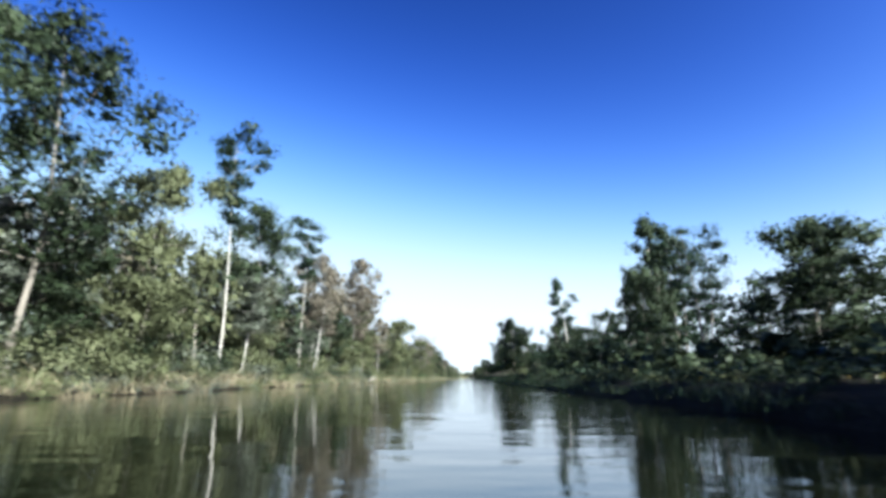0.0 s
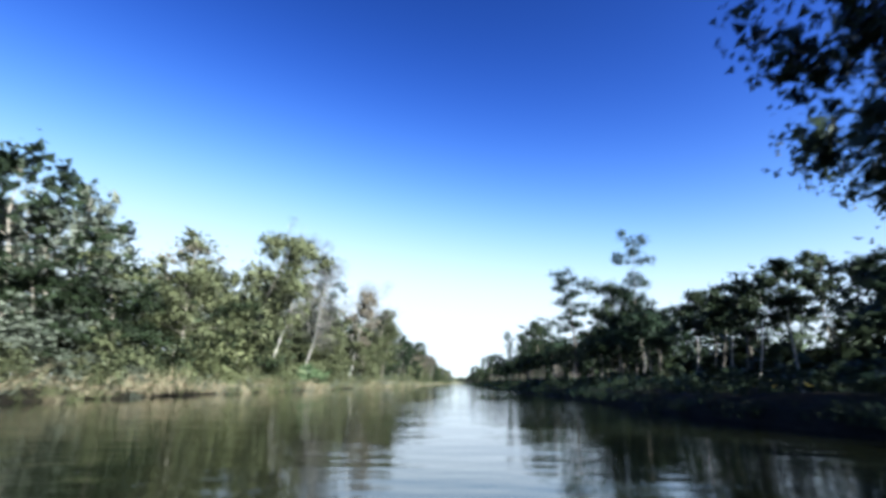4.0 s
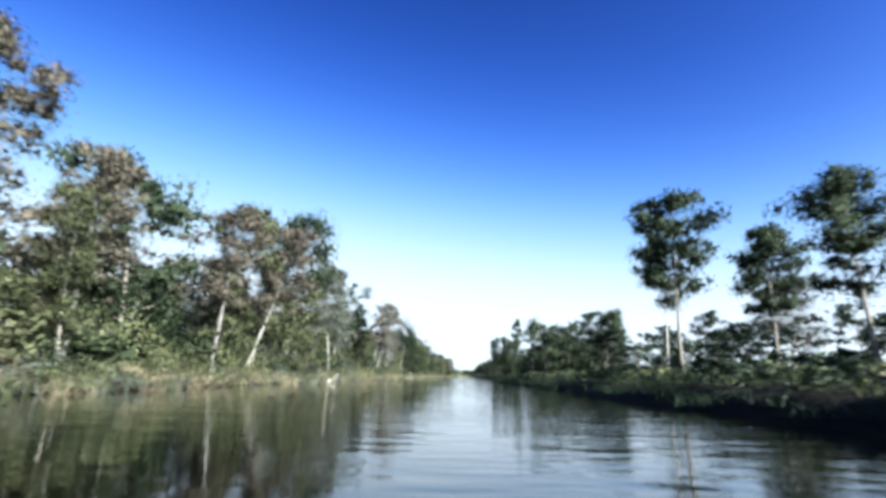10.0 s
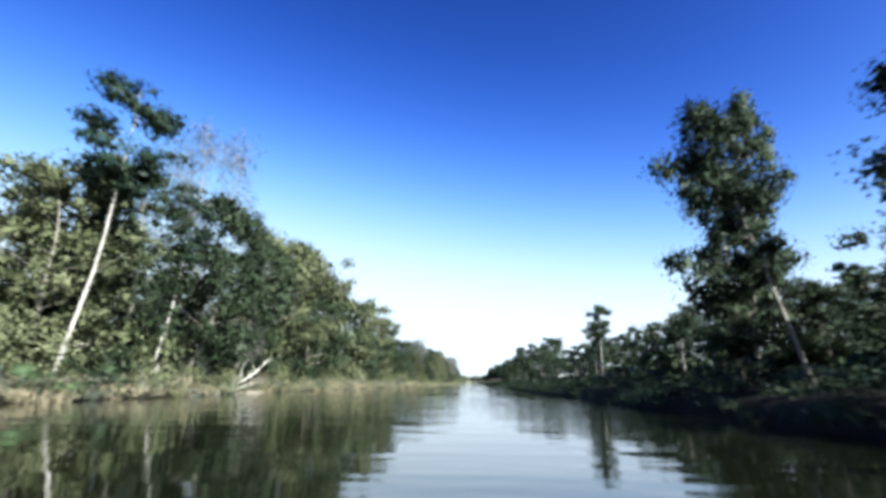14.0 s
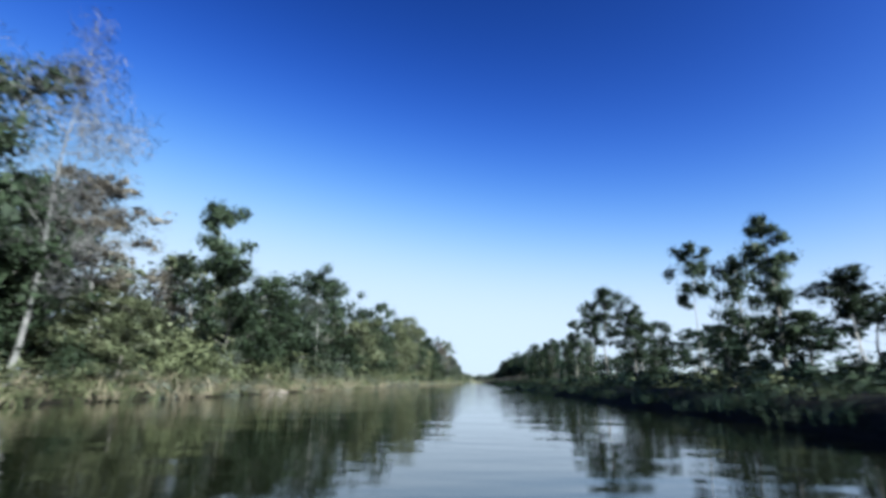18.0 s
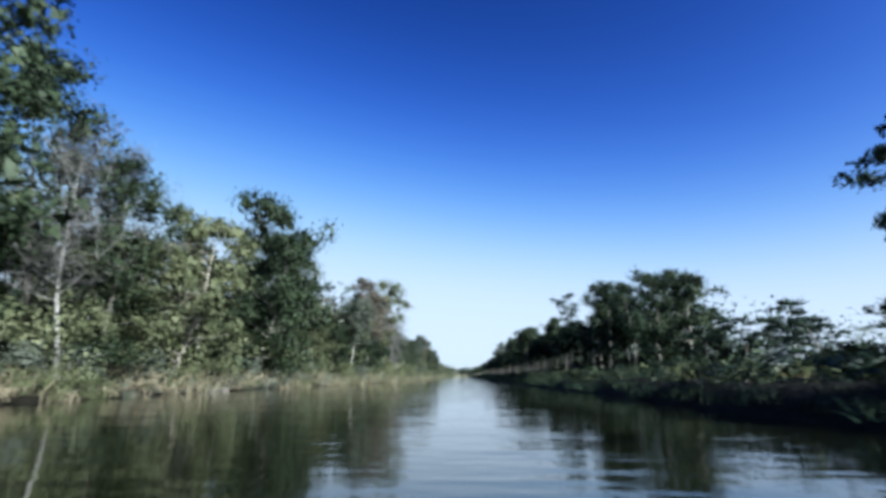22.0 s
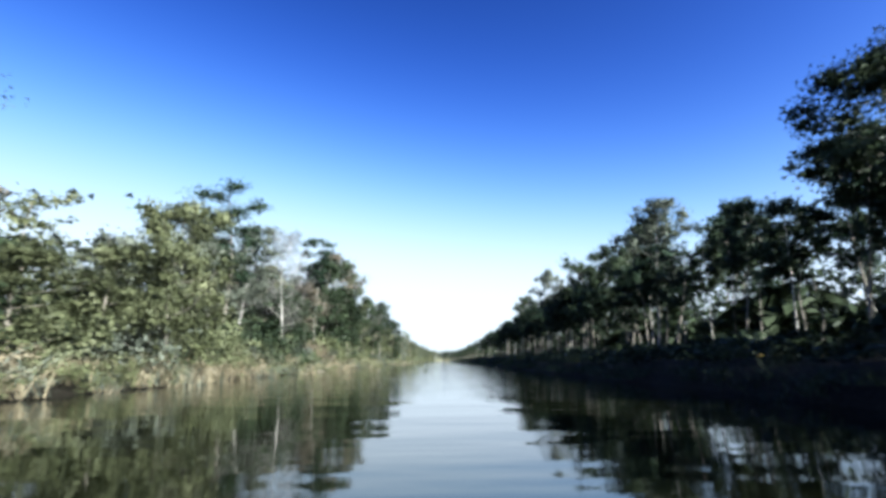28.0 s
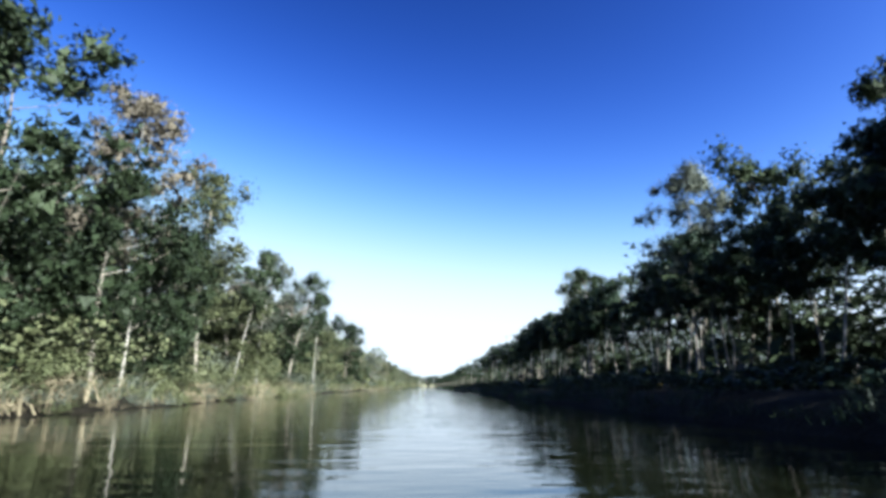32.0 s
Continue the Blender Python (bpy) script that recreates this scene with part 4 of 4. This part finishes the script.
def woods(name, rows, label):
    """Many trees too close-set to count, joined: rows of (shape, bark, leaf, x, y, height)."""
    wood, crowns = {}, {}
    for shape, bark, leaf, x, y, height in rows:
        k = W.randrange(3)
        tr, li, f = KIND["far_" + shape][k]
        w = join([tr, li])
        s = height / SHAPES[shape]["height"]
        a, wd, z = W.uniform(0, 6.28), (0.5 + 0.5 * s) * W.uniform(0.85, 1.25), ground_height(x, y)
        ln = W.uniform(-0.03, 0.03) + 0.03 * (1 if x > 0 else -1)
        wood.setdefault(bark, []).append(placed(w, x, y, z, a, wd, s, ln))
        crowns.setdefault(leaf, []).append(placed(f, x, y, z, a, wd, s, ln))
    for bark, ps in wood.items():
        stuff(name + "_trunks", ps, BARK[bark], label + ", their " + bark + " trunks", "woods")
    for leaf, ps in crowns.items():
        stuff(name + "_crowns", ps, LEAF[leaf], label + ", their " + {"oak": "dark green", "olive": "olive", "pine": "needle", "rust": "rusty", "grey": "greyish"}[leaf] + " crowns", "woods")


LEFT_RISE = ([32, 96, 160, 224, 288, 352, 416, 480, 528, 576, 640, 704, 752, 800, 864, 912, 960, 1920],
             [0.53, 0.58, 0.49, 0.62, 0.56, 0.43, 0.44, 0.47, 0.39, 0.38, 0.42, 0.46, 0.5, 0.62, 0.41, 0.51, 0.62, 0.67])
# high before y = 18: unseen trees added there to shade the right bank
RIGHT_RISE = ([-30, 4, 18, 64, 128, 168, 224, 272, 328, 352, 392, 424, 480, 528, 552, 576, 656, 688, 720, 744, 768, 787, 832, 896, 960, 1920],
              [0.6, 0.55, 0.2, 0.32, 0.36, 0.38, 0.42, 0.42, 0.38, 0.22, 0.2, 0.32, 0.32, 0.38, 0.36, 0.3, 0.26, 0.2, 0.26, 0.2, 0.25, 0.43, 0.49, 0.5, 0.55, 0.67])


def left_woods():
    """The higher the further back, as the skyline seen from the water asks."""
    rows = []
    y = -30.0
    while y < END:
        far = y > 1030
        for d in (7.0, 13.0) if not far else (3.5, 8.0):
            shape = W.choice(["broad", "broad", "tall", "broad", "feather"])
            # pale mix: the sunlit look of this bank is put into leaf colour
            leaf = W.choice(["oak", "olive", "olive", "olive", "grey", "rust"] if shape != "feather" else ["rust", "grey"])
            x, yy = left_shore(y) - d + W.uniform(-1.2, 1.2), y + W.uniform(-1.5, 1.5)
            rows.append((shape, W.choice(["grey", "grey", "dark", "pale"]), leaf, x, yy, np.interp(yy, *LEFT_RISE) * -x * W.uniform(0.66, 1.0)))
        if far and W.random() < 0.4:
            rows.append((W.choice(["pine", "tall", "slim"]), "pale", W.choice(["pine", "olive", "oak"]), left_shore(y) - W.uniform(2.5, 5), y, W.uniform(10, 15)))
        y += 5.2 if not far else 12.0
    return rows


def right_woods():
    rows = []
    y = -30.0
    while y < END:
        far, k = y > 1030, float(np.interp(y, *RIGHT_RISE))
        for d in ((15.5, 20.0, 26.0) if k > 0.35 else (19.0, 25.0)) if not far else (13.0, 20.0):
            shape = W.choice(["slim", "slim", "stem", "stem", "pine"]) if k > 0.35 else W.choice(["broad", "slim", "stem"])
            x = d + W.uniform(-1.5, 1.5)
            # only the two darkest leaf colours, painting the shaded side
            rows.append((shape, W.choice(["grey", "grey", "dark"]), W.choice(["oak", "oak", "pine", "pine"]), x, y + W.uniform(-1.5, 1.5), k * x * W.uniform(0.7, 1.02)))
        y += 4.9 if not far else 12.0
    return rows


# the nearer trees of the close-set wood on the right, one by one
for lo, hi in ((160, 344), (775, 1030)):
    y = lo
    while y < hi:
        x = W.uniform(12.5, 19.0)
        # chiefly the dark look, its crown colour standing in for shade
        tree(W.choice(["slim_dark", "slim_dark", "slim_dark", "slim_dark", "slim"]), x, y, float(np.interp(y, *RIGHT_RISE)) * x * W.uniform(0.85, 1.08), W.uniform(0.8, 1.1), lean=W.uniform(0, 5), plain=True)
        y += W.uniform(2.0, 3.8)

# and of the lower trees that close the left bank
y = -20.0
while y < 1040:
    x = left_shore(y) - W.uniform(2.4, 4.8)
    if any(-8.5 < y - s < 2.5 for s in BARE_STEMS):
        y += 2.0
        continue
    tree(W.choice(["oak", "olive", "olive", "olive", "oak", "cypress"]), x, y, float(np.interp(y, *LEFT_RISE)) * -x * W.uniform(0.5, 0.85), W.uniform(0.9, 1.3), lean=W.uniform(-3, 3))
    y += W.uniform(4.2, 8.5)

woods("left_woods", left_woods(), "mixed trees standing close behind the bank")
woods("right_woods", right_woods(), "close-set slender trees in shade")


def end_woods():
    rows = []
    for _ in range(80):
        rows.append((W.choice(["broad", "tall", "slim"]), "grey", W.choice(["oak", "olive", "pine"]), W.uniform(-45, 45), END + W.uniform(2, 40), W.uniform(13, 21)))
    woods("end_woods", rows, "far trees where the canal bends away")


end_woods()


def thicket(side):
    """Dense undergrowth deep in the woods, which closes the view between the trunks."""
    out = []
    y = -60.0
    while y < END + 60:
        k0 = float(np.interp(y, *(LEFT_RISE if side < 0 else RIGHT_RISE)))
        low = 0.55 if side > 0 and k0 < 0.3 else 1.0
        rows = [(5.5, 3.2 if side < 0 else 1.5), (13.0, 4.5 * low), (30.0, 6.5 * low)]
        if side < 0:
            rows += [(10.0, 0.68 * k0 * (10.0 - left_shore(y))), (15.0, 0.74 * k0 * (15.0 - left_shore(y))), (22.0, 0.76 * k0 * (22.0 - left_shore(y)))]
        elif np.interp(y, *RIGHT_RISE) > 0.35:
            rows += [(14.0, 0.42 * k0 * 23), (17.0, 0.68 * k0 * 26), (24.0, 0.74 * k0 * 33)]
        for d, h in rows:
            x = side * (d + W.uniform(-2, 2)) + (left_shore(y) if side < 0 else 9.0)
            k = h / 3.0 * W.uniform(0.75, 1.1)
            out.append(placed(W.choice(TALL_BUSHES if h > 5 else FAR_BUSHES), x, y + W.uniform(-2, 2), 0.3, W.uniform(0, 6.28), k * 1.5, k))
        y += 6.0 if y < 1060 else 19.0
    return out


stuff("left_thicket", thicket(-1), LEAF["oak"], "shaded undergrowth deep between the trees", "undergrowth")
stuff("right_thicket", thicket(1), LEAF["oak"], "shaded undergrowth deep between the trees", "undergrowth")

# shrubs at the water's edge, one by one where the boat passes
y = -4.0
while y < 980:
    x = left_shore(y) - W.uniform(0.7, 1.8)
    shrub(W.choice(["olive", "sedge", "sedge", "grey", "oak", "olive", "straw"]), x, y, W.uniform(1.0, 2.1), W.uniform(0.9, 1.4))
    y += W.uniform(4.5, 8.0)
y = 4.0
while y < 980:
    x = right_shore(y) + W.uniform(1.5, 5.5)
    # mostly dark leaves, which stand in for the shade on this bank
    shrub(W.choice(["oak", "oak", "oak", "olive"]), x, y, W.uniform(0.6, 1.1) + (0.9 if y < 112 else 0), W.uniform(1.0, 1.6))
    y += W.uniform(6.0, 10.0)

# the scrub behind them and further on
for side in (-1, 1):
    sets = {}
    y = -30.0
    while y < END:
        far = y > 1030
        for d in ((1.2, 3.0) if side < 0 else (1.6, 4.2, 7.5)):
            if side > 0 and d < 3 and W.random() < 0.3:
                continue
            x = left_shore(y) - d + W.uniform(-0.6, 0.6) if side < 0 else right_shore(y) + d + W.uniform(-1, 1)
            h = (W.uniform(1.0, 1.8) + 0.6 * d if side < 0 else W.uniform(0.4, 0.7) + (0.27 if y < 112 else 0.12) * d) / 3.0
            # right scrub only in the darkest leaf colours, to imitate shade
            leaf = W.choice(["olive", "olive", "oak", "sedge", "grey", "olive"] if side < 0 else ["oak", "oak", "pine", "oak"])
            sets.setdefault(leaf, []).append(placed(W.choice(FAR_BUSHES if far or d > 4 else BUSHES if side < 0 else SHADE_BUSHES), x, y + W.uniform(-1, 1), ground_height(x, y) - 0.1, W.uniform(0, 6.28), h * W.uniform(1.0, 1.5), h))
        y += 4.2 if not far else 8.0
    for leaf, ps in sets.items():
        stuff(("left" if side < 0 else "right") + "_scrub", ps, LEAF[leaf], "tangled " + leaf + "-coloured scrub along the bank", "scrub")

def right_grass_tone(d, y):
    """Blade colour paints the light: dry or green on the right bank's sunny top, dark ones for shade."""
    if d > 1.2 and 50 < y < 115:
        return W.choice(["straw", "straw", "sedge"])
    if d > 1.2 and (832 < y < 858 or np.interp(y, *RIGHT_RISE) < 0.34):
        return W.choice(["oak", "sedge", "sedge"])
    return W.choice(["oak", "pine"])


# grass fringe along both waterlines
for side in (-1, 1):
    sets = {}
    y = -10.0
    while y < 1220:
        near = y < 980
        for turn in range(3 if near else 1):
            d = -0.15 + 2.6 * W.random() ** 1.2 if side < 0 else W.uniform(0.02, 0.42) if turn == 0 else 0.12 + 5.5 * W.random() ** 2.2
            yy = y + W.uniform(-0.5, 0.5)
            x = left_shore(yy) - d if side < 0 else right_shore(yy) + d
            leaf = W.choice(["straw", "straw", "sedge", "grey"]) if side < 0 else right_grass_tone(d, yy)
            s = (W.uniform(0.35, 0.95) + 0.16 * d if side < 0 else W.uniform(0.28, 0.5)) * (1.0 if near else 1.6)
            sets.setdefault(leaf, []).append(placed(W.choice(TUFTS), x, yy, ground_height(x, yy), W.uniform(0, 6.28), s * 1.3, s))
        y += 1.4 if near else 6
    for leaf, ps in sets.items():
        stuff(("left" if side < 0 else "right") + "_grass", ps, LEAF[leaf], {"straw": "dry straw-coloured", "sedge": "yellowish green", "grey": "greyish", "oak": "dark green", "pine": "shade-darkened green"}[leaf] + " grass hanging over the waterline", "grass")


# low herbs that clothe both banks down to the water
for side in (-1, 1):
    sets = {}
    y = -12.0
    while y < 1220:
        near = y < 980
        for d in ((-0.3, 0.2, 0.8) if side < 0 else (0.9, 1.6, 2.6)):
            yy, dd = y + W.uniform(-0.6, 0.6), d + W.uniform(-0.2, 0.3)
            x = left_shore(yy) - dd if side < 0 else right_shore(yy) + dd
            h = (W.uniform(0.4, 0.8) + 0.5 * max(0, d) if side < 0 else W.uniform(0.35, 0.7) + 0.1 * d) / 3.0
            # right herbs are darkened in place of shade, with sedge mixed in where lit
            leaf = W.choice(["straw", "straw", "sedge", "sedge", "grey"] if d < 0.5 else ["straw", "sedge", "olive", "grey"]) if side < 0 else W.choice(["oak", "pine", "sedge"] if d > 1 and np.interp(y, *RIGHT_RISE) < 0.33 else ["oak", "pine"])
            w = h * W.uniform(1.5, 2.4)
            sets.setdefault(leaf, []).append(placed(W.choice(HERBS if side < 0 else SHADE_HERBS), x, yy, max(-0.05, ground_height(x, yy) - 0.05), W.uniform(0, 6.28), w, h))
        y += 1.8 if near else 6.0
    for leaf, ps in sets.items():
        stuff(("left" if side < 0 else "right") + "_herbs", ps, LEAF[leaf], "low " + {"straw": "dry straw-coloured", "sedge": "yellowish green", "olive": "olive", "grey": "greyish", "oak": "dark green", "pine": "shade-darkened green"}[leaf] + " herbs down to the waterline", "herbs")

# ---- sandy patches, palmettos, brush and dead wood on the banks ----
def mound(name, x, y, length, width, height, mat, label, category, seed, along=90.0):
    """A lumpy low form with its foot below the ground, as sand or stone lies."""
    bm = bmesh.new()
    bmesh.ops.create_icosphere(bm, subdivisions=4, radius=1.0)
    for v in bm.verts:
        k = 1 + 0.34 * noise.noise((v.co.x * 1.7 + seed, v.co.y * 1.7, v.co.z * 1.7)) + 0.20 * noise.noise((v.co.x * 5 + seed, v.co.y * 5, v.co.z * 5))
        v.co = Vector((v.co.x * k * length / 2, v.co.y * k * width / 2, v.co.z * k * height))
    me = bpy.data.meshes.new(name)
    bm.to_mesh(me)
    bm.free()
    me.polygons.foreach_set("use_smooth", [True] * len(me.polygons))
    me.materials.append(mat)
    ob = new(name, me)
    ob.matrix_world = pose(x, y, max(0.0, ground_height(x, y)) - 0.06, 0, 0, along)
    return tagged(ob, label, category, "pale patches at the waterline" if category == "sandbank" else "")


for x, y, length, width, height in ((-14.1, 322.4, 6.5, 1.7, 0.27), (-14.2, 328.8, 5.0, 1.4, 0.24), (-14.2, 334.6, 5.0, 1.2, 0.2), (-16.0, 505.6, 4.6, 1.5, 0.24), (-11.7, 912.3, 2.6, 1.3, 0.22),
                                    (-10.2, 845.6, 4.5, 1.0, 0.20), (-17.2, 83.2, 6.0, 1.4, 0.26), (-13.2, 633.6, 4.0, 1.1, 0.24), (-14.2, 752.0, 3.6, 1.0, 0.22)):
    mound("sandbank", x, y, length, width, height, SAND, "low pale dry mud bank at the waterline", "sandbank", y)
mound("boulder", -14.9, 693.1, 1.3, 0.9, 0.36, STONE, "pale weathered boulder on the bank edge", "rock", 3.0)

for x, y, size in ((-17.2, 490.6, 1.7), (-16.7, 485.1, 1.5), (-16.4, 487.4, 1.2), (-15.5, 189.4, 2.3), (-15.3, 191.3, 2.5), (-15.4, 193.4, 2.1), (-16.1, 190.6, 2.3), (-15.6, 187.6, 1.8), (-15.7, 712.2, 1.8), (-15.3, 714.6, 1.4), (-12.4, 909.1, 1.5),
                   (-13.5, 910.9, 1.9), (-12.9, 913.4, 1.6), (-11.1, 853.1, 0.8), (-16.3, 480.8, 1.2), (-16.0, 706.6, 1.3)):
    palm_clump(x + 0.5, y, size * 0.62)


def brush(x, y, height, seed):
    """Leafless reddish twigs standing close together."""
    rng = np.random.default_rng(seed)
    out = []
    for _ in range(55):
        f = np.array([*rng.normal(0, 0.5, 2), -0.1])
        t = f + [*rng.normal(0, 0.35, 2), height * rng.uniform(0.5, 1.1)]
        out.append(tube([f, (f + t) / 2 + rng.normal(0, 0.08, 3), t], [0.014, 0.010, 0.004], 3))
    ob = new("twig_brush", mesh_of("twig_brush", *join(out), TWIG))
    ob.matrix_world = pose(x, y, ground_height(x, y))
    tagged(ob, "leafless reddish brown twiggy brush on the bank", "shrub", "twiggy brush on the bank")


for k, (x, y, h) in enumerate(((-13.0, 915.2, 2.4), (-13.2, 917.1, 2.7), (-12.8, 918.7, 2.3), (-13.4, 920.5, 2.6), (-13.1, 922.9, 2.1), (-16.8, 508.8, 2.2), (-15.0, 328.0, 1.8), (-12.6, 832.0, 2.0))):
    brush(x, y, h, 300 + k)


def log(x, y, length, turn, tilt, seed):
    """A fallen dead limb with a few broken side branches."""
    rng = np.random.default_rng(seed)
    line = np.stack([np.linspace(0, length, 6), np.cumsum(rng.normal(0, 0.08, 6)), np.cumsum(rng.normal(0, 0.06, 6))], 1)
    out = [tube(line, np.linspace(0.09, 0.025, 6), 6)]
    for k in range(5):
        a = line[1 + k % 4]
        e = a + [0.7 * rng.uniform(0.4, 1), rng.normal(0, 0.5), rng.uniform(0.1, 0.9)]
        out.append(tube([a, (a + e) / 2 + rng.normal(0, 0.05, 3), e], [0.035, 0.022, 0.008], 4))
    ob = new("fallen_branch", mesh_of("fallen_branch", *join(out), BARK["pale"]))
    ob.matrix_world = pose(x, y, ground_height(x, y) + 0.02, 0, -tilt, turn)
    tagged(ob, "bleached fallen dead branch leaning on the bank", "branch", "dead branches on the bank")


for k, (x, y, length, turn, tilt) in enumerate(((-16.9, 504.8, 4.0, 60, 35), (-16.5, 507.5, 3.2, 130, 40), (-16.6, 502.7, 2.6, 20, 20), (-14.6, 324.8, 2.4, 80, 25), (-17.6, 96.0, 3.0, 40, 12),
                                                (-14.8, 691.2, 2.5, 100, 18), (-12.4, 796.8, 2.8, 50, 20), (-13.6, 911.2, 2.4, -30, 40), (-15.9, 400.0, 3.0, 70, 15), (-13.4, 818.6, 4.6, 30, 38), (-13.6, 823.0, 3.8, 50, 48), (-14.4, 240.0, 3.0, 30, 12))):
    log(x, y, length, turn, tilt, 500 + k)
